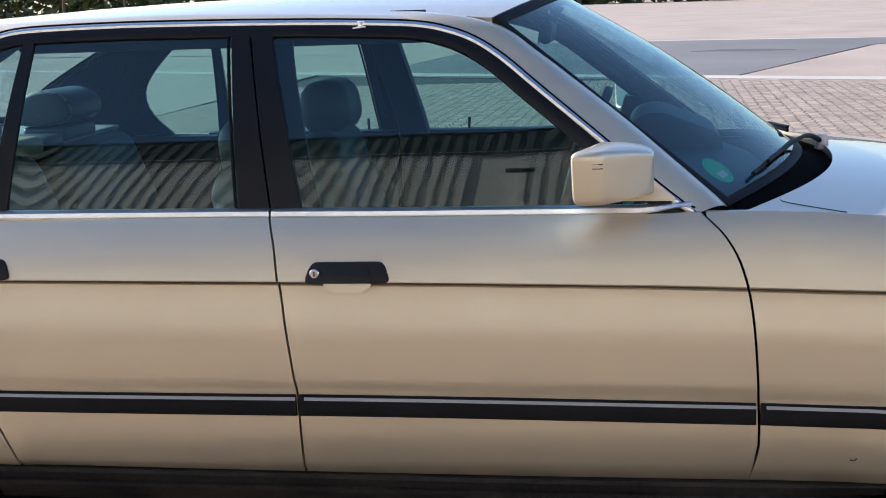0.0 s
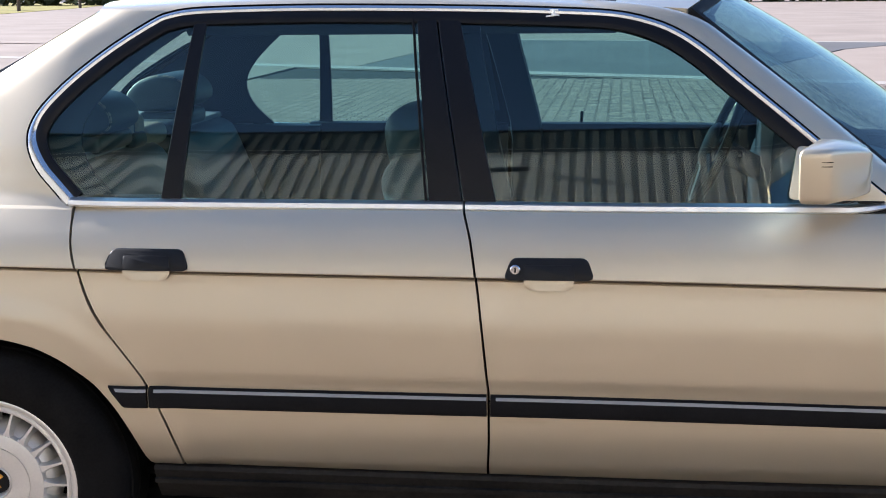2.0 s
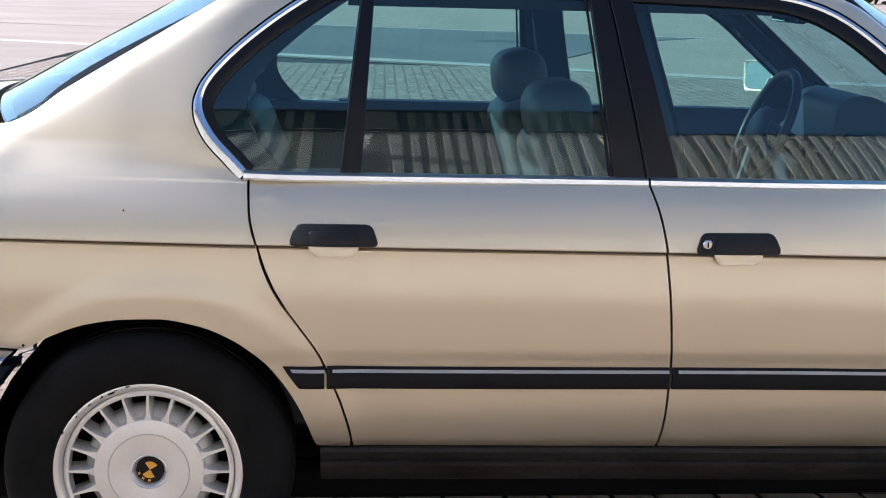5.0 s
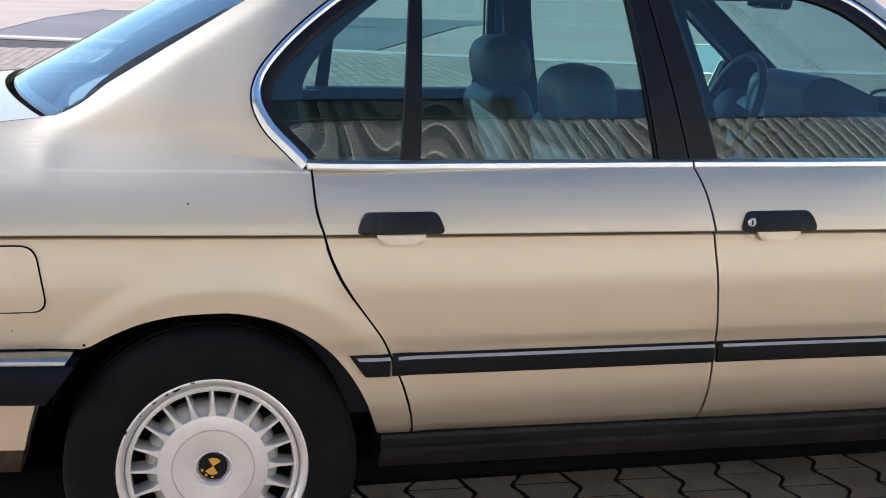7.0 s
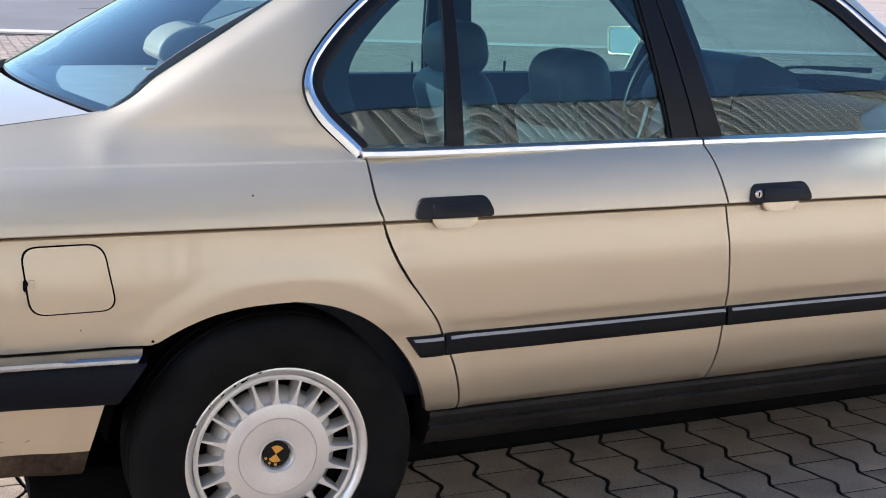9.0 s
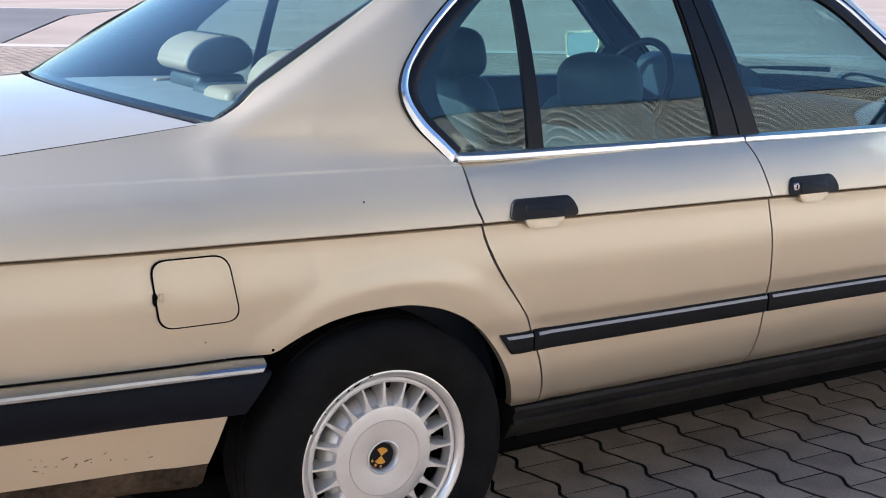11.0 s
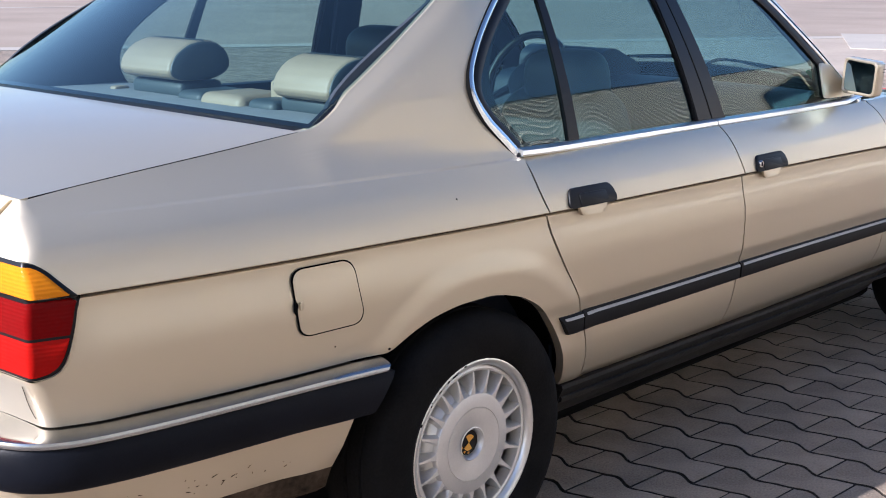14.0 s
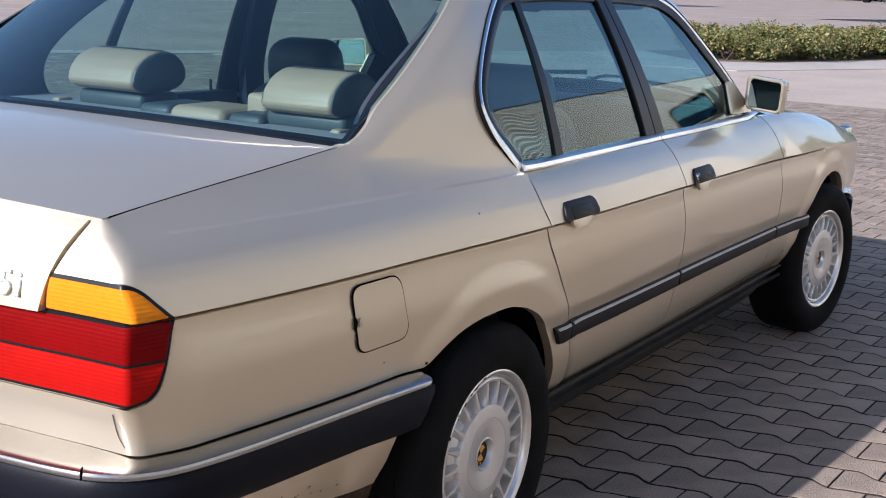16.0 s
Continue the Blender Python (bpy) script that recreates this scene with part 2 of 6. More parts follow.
def sheet(name, P, material, parent, label="", inward=(0, 0.012, 0), normal=None, sharp=38):
    """A panel from a grid of points, with its edges turned inward so that it has thickness."""
    m, k = len(P), len(P[0])
    verts = [tuple(p) for row in P for p in row]
    faces = [(i * k + j, i * k + j + 1, (i + 1) * k + j + 1, (i + 1) * k + j) for i in range(m - 1) for j in range(k - 1)]
    core = len(verts)
    mid = (m // 2 * k + k // 2)
    g = (Vector(verts[mid + 1 if k // 2 < k - 1 else mid]) - Vector(verts[mid - 1])).cross(Vector(verts[mid + k if m // 2 < m - 1 else mid]) - Vector(verts[mid - k]))
    want = Vector(normal(*verts[mid])) if normal else -Vector(inward or (0, 0, -1))
    if g.dot(want) < 0:
        faces = [q[::-1] for q in faces]
    ring = [j for j in range(k)] + [i * k + k - 1 for i in range(1, m)] + [(m - 1) * k + j for j in range(k - 2, -1, -1)] + [i * k for i in range(m - 2, 0, -1)]
    if inward:
        v = Vector(inward)
        a = len(verts)
        verts += [verts[i] for i in ring]
        verts += [tuple(Vector(verts[i]) + v) for i in ring]
        c = len(ring)
        faces += [(a + i, a + (i + 1) % c, a + c + (i + 1) % c, a + c + i) for i in range(c)]
    me = bpy.data.meshes.new(name)
    me.from_pydata(verts, [], faces)
    me.shade_smooth()
    if normal:
        own = [normal(*verts[i]) for i in range(core)] + [(0.0, 0.0, 0.0)] * (len(verts) - core)
        me.normals_split_custom_set_from_vertices(own)
    else:
        me.set_sharp_from_angle(angle=radians(sharp))
    return link_mesh(name, me, material, parent, label)


def sweep(bm, path, profile, outs, closed=True):
    """A profile of (out, up) pairs carried along a path; outs: the out direction at each point, up is z unless given as pairs."""
    rings = []
    for p, o in zip(path, outs):
        o, u = o if isinstance(o, tuple) else (o, Vector((0, 0, 1)))
        rings.append([bm.verts.new(Vector(p) + o * a + u * b) for a, b in profile])
    k = len(profile)
    for r, s in zip(rings, rings[1:]):
        for j in range(k if closed else k - 1):
            bm.faces.new((r[j], r[(j + 1) % k], s[(j + 1) % k], s[j]))
    if closed:
        bm.faces.new(rings[0])
        bm.faces.new(rings[-1][::-1])
    return bm


def lathe(profile, seg=64, axis_y=True):
    """Turns (radius, y) pairs round the y axis."""
    bm = bmesh.new()
    rings = []
    for s in range(seg):
        a = 2 * math.pi * s / seg
        rings.append([bm.verts.new((r * math.cos(a), y, r * math.sin(a))) for r, y in profile])
    for i in range(seg):
        r, q = rings[i], rings[(i + 1) % seg]
        for j in range(len(profile) - 1):
            if profile[j][0] < 1e-6 and profile[j + 1][0] < 1e-6:
                continue
            bm.faces.new((r[j], r[j + 1], q[j + 1], q[j]))
    bmesh.ops.remove_doubles(bm, verts=bm.verts, dist=1e-5)
    return bm


def rbox(bm, center, size, r=0.02, seg=3, m=None, bulge=0.0):
    """A rounded box added to a bmesh."""
    g = bmesh.ops.create_cube(bm, size=1.0)
    vs = g["verts"]
    for v in vs:
        v.co = Vector((v.co.x * size[0], v.co.y * size[1], v.co.z * size[2]))
    es = list({e for v in vs for e in v.link_edges})
    out = bmesh.ops.bevel(bm, geom=es, offset=min(r, min(size) * 0.49), segments=seg, profile=0.5, affect='EDGES')
    vs = list({v for f in out["faces"] for v in f.verts} | {v for v in vs if v.is_valid})
    mm = Matrix.Translation(center) @ (m if m else Matrix())
    for v in vs:
        v.co = mm @ v.co
    return bm


def poly_prism(bm, outline, depth, to3d, bevel=0.0):
    """A prism from a 2D outline; to3d(a, b, d) gives the place at depth d."""
    k = len(outline)
    front = [bm.verts.new(to3d(a, b, 0)) for a, b in outline]
    back = [bm.verts.new(to3d(a, b, depth)) for a, b in outline]
    f = bm.faces.new(front)
    bm.faces.new(back[::-1])
    for i in range(k):
        bm.faces.new((front[i], back[i], back[(i + 1) % k], front[(i + 1) % k]))
    if bevel:
        bmesh.ops.bevel(bm, geom=list(f.edges), offset=bevel, segments=2, profile=0.5, affect='EDGES')
    return bm


def rounded(corners, r, n=4):
    """A polygon's outline with rounded corners."""
    out = []
    k = len(corners)
    for i in range(k):
        p, c, q = (Vector(corners[j % k]) for j in (i - 1, i, i + 1))
        a, b = (p - c), (q - c)
        d = min(r, a.length * 0.45, b.length * 0.45)
        a, b = c + a.normalized() * d, c + b.normalized() * d
        for s in range(n + 1):
            t = s / n
            w = (1 - t) ** 2 * a + 2 * t * (1 - t) * c + t * t * b
            out.append((w.x, w.y))
    return out


# ---- the car's shape ----
# x ahead from the rear axle, y to the car's left, z up from the ground
FRONT_AXLE = 2.73
taper = herm([(-1.15, .19), (-.95, .137), (-.5, .077), (-.335, .064), (.22, .018), (.6, .005), (1.1, 0), (2.2, 0), (2.8, .016), (3.3, .07), (3.6, .14)])
profile_w = herm([(.20, .77), (.30, .806), (.345, .837), (.374, .8605), (.45, .886), (.52, .8945), (.545, .8972), (.556, .9000), (.5865, .9094), (.62, .9132), (.66, .9163), (.71, .9188), (.75, .9196), (.797, .9185),
                  (.81, .915), (.83, .9075), (.85, .899), (.87, .8895), (.89, .8785), (.905, .869), (.92, .857), (.935, .842), (.97, .80), (1.02, .75)])
strip_top = herm([(.2, .5485), (1.1, .546), (2.07, .533), (2.5, .525)])
foot_z = herm([(.30, .352), (.41, .351), (1.0, .345), (1.6, .338), (2.1, .336), (2.5, .335)])
crease_z = herm([(-1, .804), (.218, .801), (1.075, .794), (1.9, .780), (2.1, .7735), (2.35, .767), (2.6, .762), (2.9, .752), (3.2, .735), (3.5, .71)])
shoulder_z = herm([(.15, .9345), (.3, .9305), (.7, .9290), (1.0, .9280), (1.4, .9255), (1.85, .9255), (2.0, .9285), (2.1, .9290), (2.35, .917), (2.6, .893), (2.8, .866), (3.0, .835), (3.17, .802), (3.42, .765)])


def shifted(x, z):
    """Level of the side's profile at a place; crease and shoulder fall towards the nose."""
    c = crease_z(x)
    if z < c:
        return z + (.797 - c) * smooth(.60, .76, z) + max(0, .5485 - strip_top(x)) * smooth(.48, .54, z) * smooth(.72, .60, z)
    t = shoulder_z(x) if x > .15 else .9345
    return .797 + (z - c) * .1375 / (t - c)


def flare(x, z):
    out = 0
    for cx in (0.02, FRONT_AXLE):
        r = math.hypot(x - cx, z - .30)
        if z > .3:
            out += .0085 * smooth(.452, .392, r)
    return out


def W(x, z, groove=True):
    """Half width of the car's side at a place along it and a height."""
    q = shifted(x, z)
    g = .013 * smooth(.8020, .7935, q) * smooth(.68, .789, q) * smooth(2.62, 2.5, x) + .013 * smooth(.8030, .8008, q) * smooth(.7938, .7962, q) * smooth(2.605, 2.575, x) if groove else 0
    return profile_w(q) - taper(x) - g + flare(x, z)


def glass_w(z):
    s = z - .935
    return .820 - (.29 * s + .38 * s * s)


pillar_in = herm([(-.95, .204), (-.60, .135), (-.323, .088), (-.05, .03), (.18, 0), (.4, 0)])


def pillar_w(x, z):
    """Half width of the rear pillar, rolled over towards the rear window."""
    d = x - (-.323 + 1.6435 * (z - 1.024))
    return glass_w(z) - pillar_in(x) + .004 - .026 / (1 + math.exp((d - .026) / .018)) * smooth(.94, 1.06, z)


TAIL_X, TAIL_TOP = -.86, .9633


def Q(x, z):
    """Half width of the rear quarter: the side, rolling over its shoulder into the rear pillar."""
    lo, hi = .885, 1.0
    if z <= lo:
        return W(x, z)
    if z >= hi:
        return pillar_w(x, z)
    h = hi - lo
    a, b = W(x, lo), pillar_w(x, hi)
    da = (W(x, lo) - W(x, lo - .002)) / .002 * h
    db = (pillar_w(x, hi + .002) - b) / .002 * h
    t = (z - lo) / h
    step = .0050 * smooth(.9255, .9300, z) * smooth(.990, .945, z) * (.45 + .55 * smooth(-.80, -.20, x))
    return -step + (1 + 2 * t) * (1 - t) ** 2 * a + t * (1 - t) ** 2 * da + t * t * (3 - 2 * t) * b + t * t * (t - 1) * db


def side_normal(fn, s):
    def normal(x, y, z):
        e = .0015
        dx = (fn(x + e, z) - fn(x - e, z)) / (2 * e)
        dz = (fn(x, z + e) - fn(x, z - e)) / (2 * e)
        return Vector((-dx, s, -dz)).normalized()
    return normal


rear_gap = herm([(.362, .421), (.401, .413), (.471, .392), (.535, .365), (.572, .349), (.634, .307), (.689, .267), (.742, .239), (.803, .219), (.862, .204), (.935, .199)])
rear_gap_z = herm([(.199, .935), (.204, .862), (.219, .803), (.239, .742), (.267, .689), (.307, .634), (.349, .572), (.365, .535), (.392, .471), (.413, .401), (.421, .362)])
mid_gap = herm([(.359, 1.095), (.431, 1.101), (.544, 1.102), (.584, 1.099), (.693, 1.089), (.796, 1.077), (.878, 1.063), (.935, 1.046)])
front_gap = herm([(.354, 2.076), (.442, 2.091), (.567, 2.087), (.687, 2.079), (.776, 2.069), (.842, 2.050), (.89, 2.021), (.935, 1.970)])
arch_z = herm([(-.302, .548), (-.260, .574), (-.198, .608), (-.133, .632), (-.056, .645), (.021, .648), (.099, .635), (.167, .607), (.225, .564), (.274, .507), (.312, .441), (.343, .356)])
LEVELS = ([.362, .367, .373, .380, .389, .40, .43, .47, .51, .54, .552, .558, .566, .574, .581, .5845, .588, .592, .60, .63, .67, .71, .75, .775]
          + [.785 + .002 * i for i in range(13)] + [.815, .83, .845, .86, .872, .884, .894, .904, .913, .921, .928, .9345])


def unshift(x, q):
    """Height at x of a level of the side."""
    if q >= .797:
        c = crease_z(x)
        return c + (q - .797) * ((shoulder_z(x) if x > .15 else .9345) - c) / .1375
    z = q
    for _ in range(4):
        z += q - shifted(x, z)
    return z


def door_skin(name, left, right, s, car, label):
    P = []
    for q in LEVELS:
        row = []
        for i in range(41):
            u = i / 40
            x = lerp(left(q) + .0026, right(q) - .0026, u)
            z = unshift(x, q) if q > .40 else lerp(foot_z(x), .40, (q - .362) / .038)
            row.append((x, s * W(x, z), z))
        P.append(row)
    return sheet(name, P, PAINT, car, label, (0, -s * .022, 0), side_normal(W, s))


# window outline of the side, from the rear lower corner over the roof rail to the mirror
DLO = [(.181, .931), (.150, .963), (.113, 1.001), (.092, 1.035), (.083, 1.066), (.086, 1.098), (.108, 1.139), (.166, 1.2), (.25, 1.267), (.336, 1.322), (.372, 1.336), (.42, 1.344),
       (.52, 1.348), (.672, 1.35), (.82, 1.349), (.965, 1.347), (1.1, 1.344), (1.221, 1.340), (1.349, 1.333), (1.426, 1.318), (1.489, 1.294), (1.552, 1.254), (1.627, 1.193),
       (1.737, 1.104), (1.856, 1.006), (1.932, .946), (1.958, .932)]
dlo_rear = herm([(.931, .181), (.963, .150), (1.001, .113), (1.035, .092), (1.066, .083), (1.098, .086), (1.139, .108), (1.2, .166), (1.267, .25), (1.322, .336), (1.336, .372), (1.345, .43)])
dlo_front = herm([(.932, 1.958), (.946, 1.932), (1.006, 1.856), (1.104, 1.737), (1.193, 1.627), (1.254, 1.552), (1.294, 1.489), (1.318, 1.426), (1.333, 1.349), (1.340, 1.221)])


def fine_path(pts, n=4):
    """More points along a bent line, by a Catmull-Rom curve."""
    out = []
    for i in range(len(pts) - 1):
        p0, p1, p2, p3 = (Vector(pts[max(0, min(len(pts) - 1, j))]) for j in (i - 1, i, i + 1, i + 2))
        for k in range(n):
            t = k / n
            out.append(.5 * (2 * p1 + (p2 - p0) * t + (2 * p0 - 5 * p1 + 4 * p2 - p3) * t * t + (3 * p1 - p0 - 3 * p2 + p3) * t ** 3))
    return out + [Vector(pts[-1])]


def ribbon(pts, s, inner, outer, lift, thick, width_fn=None):
    """A band along a line (x, z) of the window plane, between two offsets from it; positive offsets go into the window."""
    bm = bmesh.new()
    path = fine_path(pts)
    P, outs = [], []
    for i, p in enumerate(path):
        a, b = path[max(0, i - 1)], path[min(len(path) - 1, i + 1)]
        t = (b - a).normalized()
        y = glass_w(p.y)
        slope = (glass_w(p.y + .001) - glass_w(p.y - .001)) / .002
        nor = Vector((0, 1, -slope)).normalized()
        tan = Vector((t.x, slope * t.y, t.y)).normalized()
        side = nor.cross(tan).normalized()
        P.append(Vector((p.x, s * y, p.y)))
        outs.append((Vector((nor.x, s * nor.y, nor.z)), Vector((side.x, s * side.y, side.z))))
    prof = [(lift - thick, inner), (lift - .002, inner), (lift, lerp(inner, outer, .2)), (lift + .0015, lerp(inner, outer, .5)), (lift, lerp(inner, outer, .8)), (lift - .002, outer), (lift - thick, outer)]
    if width_fn:
        rings = []
        for i, (p, (o, u)) in enumerate(zip(P, outs)):
            w = width_fn(i / (len(P) - 1))
            rings.append([bm.verts.new(p + o * a + u * b * w) for a, b in prof])
        k = len(prof)
        for r, q in zip(rings, rings[1:]):
            for j in range(k):
                bm.faces.new((r[j], r[(j + 1) % k], q[(j + 1) % k], q[j]))
        bm.faces.new(rings[0])
        bm.faces.new(rings[-1][::-1])
    else:
        sweep(bm, P, prof, outs)
    return bm


def pillar_strip(pts_left, pts_right, s, lift, thick):
    """A flat upright strip of the window plane between two slanting lines, each (x at the top, z, x at the foot, z)."""
    bm = bmesh.new()
    xl0, zl0, xl1, zl1 = pts_left
    xr0, zr0, xr1, zr1 = pts_right
    n = 8
    rows = []
    for i in range(n + 1):
        t = i / n
        zl, zr = lerp(zl0, zl1, t), lerp(zr0, zr1, t)
        xl, xr = lerp(xl0, xl1, t), lerp(xr0, xr1, t)
        rows.append([(xl, zl, lift - thick), (xl, zl, lift - .0015), (xl + .0015, zl, lift), (xr - .0015, zr, lift), (xr, zr, lift - .0015), (xr, zr, lift - thick)])
    vs = [[bm.verts.new((x, s * (glass_w(z) + h), z)) for x, z, h in r] for r in rows]
    for a, b in zip(vs, vs[1:]):
        for j in range(6):
            bm.faces.new((a[j], a[(j + 1) % 6], b[(j + 1) % 6], b[j]))
    bm.faces.new(vs[0])
    bm.faces.new(vs[-1][::-1])
    return bm


def pane(name, xl, xr, z0, z1, s, parent, label, split=None):
    """Toughened side glass, sprung slightly outward at its upright edges."""
    P = []
    for i in range(29):
        z = lerp(z0, z1, i / 28)
        a, b = xl(z), xr(z)
        row = []
        for j in range(57):
            x = lerp(a, b, j / 56)
            near_edge = math.exp(-(x - a) / .048) + math.exp(-(b - x) / .048)
            if split:
                near_edge += math.exp(-abs(x - split(z)) / .048)
            row.append((x, s * (glass_w(z) - .0046 + .0015 * near_edge), z))
        P.append(row)
    return sheet(name, P, GLASS, parent, label, (0, -s * .004, 0))


def handle(s, x0, z0, car_part, lock):
    """Flush black pull handle with a flap, over a scooped cup in the skin."""
    def on(d):
        return lambda a, b, e: Vector((x0 + a, s * (W(x0 + a, z0 + b, False) + d - e), z0 + b))
    bm = bmesh.new()
    poly_prism(bm, rounded([(-.094, 0), (-.078, .043), (.078, .043), (.094, 0)], .014), .018, on(.0065), .003)
    part("door_handle", bm, HANDLE, car_part, "matt black plastic pull handle")
    bm = bmesh.new()
    poly_prism(bm, rounded([(-.053, .001), (-.050, .030), (.050, .030), (.053, .001)], .006), .01, on(.0088), .0015)
    part("handle_flap", bm, HANDLE, car_part)
    cup = []
    for i in range(17):
        u = -1 + i / 8
        row = []
        for j in range(7):
            v = j / 6
            z = -.0215 * v
            half = .052 - .012 * v * v
            row.append(on(.001 + .0030 * v * max(0, 1 - u ** 6))(u * half, z, 0))
        cup.append(row)
    sheet("handle_cup", cup, PAINT, car_part, "", (0, -s * .008, 0))
    if lock:
        bm = lathe([(0, .004), (.0085, .004), (.0105, .002), (.0105, -.006)], 24)
        bmesh.ops.transform(bm, matrix=Matrix.Translation((x0 - .069, s * (W(x0 - .069, z0 + .021, False) + .0085), z0 + .021)) @ Matrix.Diagonal((1, s, 1, 1)), verts=bm.verts)
        part("key_lock", bm, CHROME, car_part, "round chrome key lock")
        bm = bmesh.new()
        rbox(bm, (x0 - .069, s * (W(x0 - .069, z0 + .021, False) + .013), z0 + .021), (.003, .002, .011), .0008, 1)
        part("key_slot", bm, DARK, car_part)


def strip(s, x0, x1, parent, slant=0.0):
    """Rubber rub strip along the side with a lighter bevelled top."""
    n = max(4, int((x1 - x0) / .05))
    xs = [lerp(x0, x1, i / n) for i in range(n + 1)]
    path, outs = [], []
    for x in xs:
        z = strip_top(x)
        path.append(Vector((x, s * (W(x, z - .02) - .004), z)))
        outs.append(Vector((0, s, 0)))
    bm = bmesh.new()
    sweep(bm, path, [(0, -.051), (.011, -.050), (.0155, -.045), (.0165, -.014), (.010, -.003), (0, 0)], outs)
    for v in bm.verts:
        v.co.x += slant * (v.co.z - .5485) * smooth(x0 + .05, x0, v.co.x)
    part("rub_strip", bm, RUBBER, parent, "black rubber rub strip")
    bm = bmesh.new()
    sweep(bm, path, [(.0140, -.0135), (.0174, -.0132), (.0142, -.0070), (.010, -.0072)], outs)
    for v in bm.verts:
        v.co.x += slant * (v.co.z - .5485) * smooth(x0 + .05, x0, v.co.x) + .012 * smooth(x0 + .01, x0, v.co.x)
    part("rub_strip_top", bm, STRIP_TOP, parent, "thin grey line along the rub strip")


STRIP_TOP = mat("grey_polished_strip", (0.30, 0.29, 0.28), 0.42, 0.2, 0.1, 6, 40)

RUST = mat("brown_rust", (0.06, 0.025, 0.01), 0.9)


def tube_line(pts, r):
    """A thin square cord through some points."""
    bm = bmesh.new()
    return sweep(bm, pts, [(-r, -r), (r, -r), (r, r), (-r, r)], [(Vector((1, 0, 0)), Vector((0, 1, 0)))] * len(pts))


car = thing("car", "beige metallic four-door saloon parked on paving", "car")


def build_side(s):
    near = s < 0
    # doors
    fd = door_skin("front_door", mid_gap, front_gap, s, car, "beige metallic front door")
    rd = door_skin("rear_door", rear_gap, mid_gap, s, car, "beige metallic rear door")
    handle(s, 1.228, .797, fd, True)
    handle(s, .378, .807, rd, False)
    strip(s, 1.106, 2.083, fd)
    strip(s, .366, 1.098, rd)
    # fender
    fx = [1.980, 1.99, 2.0, 2.012, 2.024, 2.036, 2.048, 2.060, 2.070, 2.079, 2.09, 2.105, 2.13, 2.17, 2.22, 2.28, 2.32, 2.36, 2.39, 2.41] + [lerp(2.418, 3.142, i / 30) for i in range(31)] + [3.16, 3.20, 3.25, 3.30, 3.36, 3.42]
    P = []
    for x in fx:
        r2 = .362 ** 2 - (x - FRONT_AXLE) ** 2
        zb = .30 + math.sqrt(r2) if r2 > 0 else .336
        zb = max(.336, zb)
        zt = unshift(x, .9345)
        col = []
        lows = [lerp(zb, unshift(x, .775), j / 18) for j in range(18)]
        for z in lows + [unshift(x, q) for q in LEVELS if q >= .775]:
            lo = front_gap(shifted(x, z)) + .0026
            xx = max(x, lo)
            col.append((xx, s * W(xx, z), z))
        P.append(col)
    fender = sheet("front_fender", P, PAINT, car, "beige metallic front wing", (0, -s * .022, 0), side_normal(W, s))
    strip(s, 2.092, 2.475, fender)
    # rear quarter, below the crease
    P = []
    xs = [lerp(TAIL_X, -.27, i / 26) for i in range(26)] + [lerp(-.266, .216, i / 30) for i in range(31)]
    for x in xs:
        zb = .5745 if x < -.262 else arch_z(x)
        zt = unshift(x, .775)
        P.append([(x, s * Q(x, lerp(zb, zt, j / 24)), lerp(zb, zt, j / 24)) for j in range(25)])
    quarter = sheet("rear_wing", P, PAINT, car, "beige metallic rear wing", (0, -s * .022, 0), side_normal(Q, s))
    P = []
    for i in range(31):
        x = lerp(.216, .4165, i / 30)
        zb = arch_z(x) if x < .346 else .3515
        zt = min(unshift(x, .775), rear_gap_z(x + .0027))
        zt = max(zt, zb + .001)
        P.append([(x, s * Q(x, lerp(zb, zt, j / 16)), lerp(zb, zt, j / 16)) for j in range(17)])
    sheet("rear_wing_foot", P, PAINT, quarter, "", (0, -s * .022, 0), side_normal(Q, s))
    strip(s, .272, .3605, quarter, -.72)
    # from the crease up into the rear pillar
    P = []
    zs = [.775, .78] + [.785 + .002 * i for i in range(13)] + sorted([lerp(.815, 1.343, i / 70) for i in range(71)] + [.9225 + .0015 * i for i in range(8)] + [TAIL_TOP - .0001, TAIL_TOP])
    rear_edge = herm([(.954, -.948), (.975, -.75), (1.000, -.52), (1.024, -.323), (1.0241, -.322), (1.10, -.198), (1.33, .18), (1.345, .205)])
    for q in zs:
        row = []
        a = TAIL_X if q <= TAIL_TOP else rear_edge(q)
        b = rear_gap(q) - .0026 if q < .931 else dlo_rear(q) - .001
        for i in range(61):
            x = lerp(a, b, (i / 60))
            z = unshift(x, q) if q < .82 else q
            row.append((x, s * Q(x, z), z))
        P.append(row)
    sheet("rear_pillar", P, PAINT, quarter, "beige metallic rear roof pillar", (0, -s * .02, 0), side_normal(Q, s))
    # brown strip laid in the crease as its painted shade, panel by panel
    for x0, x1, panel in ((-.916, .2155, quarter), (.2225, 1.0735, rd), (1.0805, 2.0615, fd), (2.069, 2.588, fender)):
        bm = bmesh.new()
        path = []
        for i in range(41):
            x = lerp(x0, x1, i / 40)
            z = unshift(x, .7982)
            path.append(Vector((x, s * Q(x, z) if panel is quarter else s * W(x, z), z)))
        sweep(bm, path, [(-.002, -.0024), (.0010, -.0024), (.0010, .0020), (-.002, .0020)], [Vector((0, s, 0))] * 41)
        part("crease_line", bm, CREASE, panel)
    # side windows, one sheet of glass a door, black frame and chrome surround
    div_l = (.431, 1.327, .388, .944)
    div_r = (.458, 1.327, .432, .944)
    mid_t, mid_b = .967, 1.043
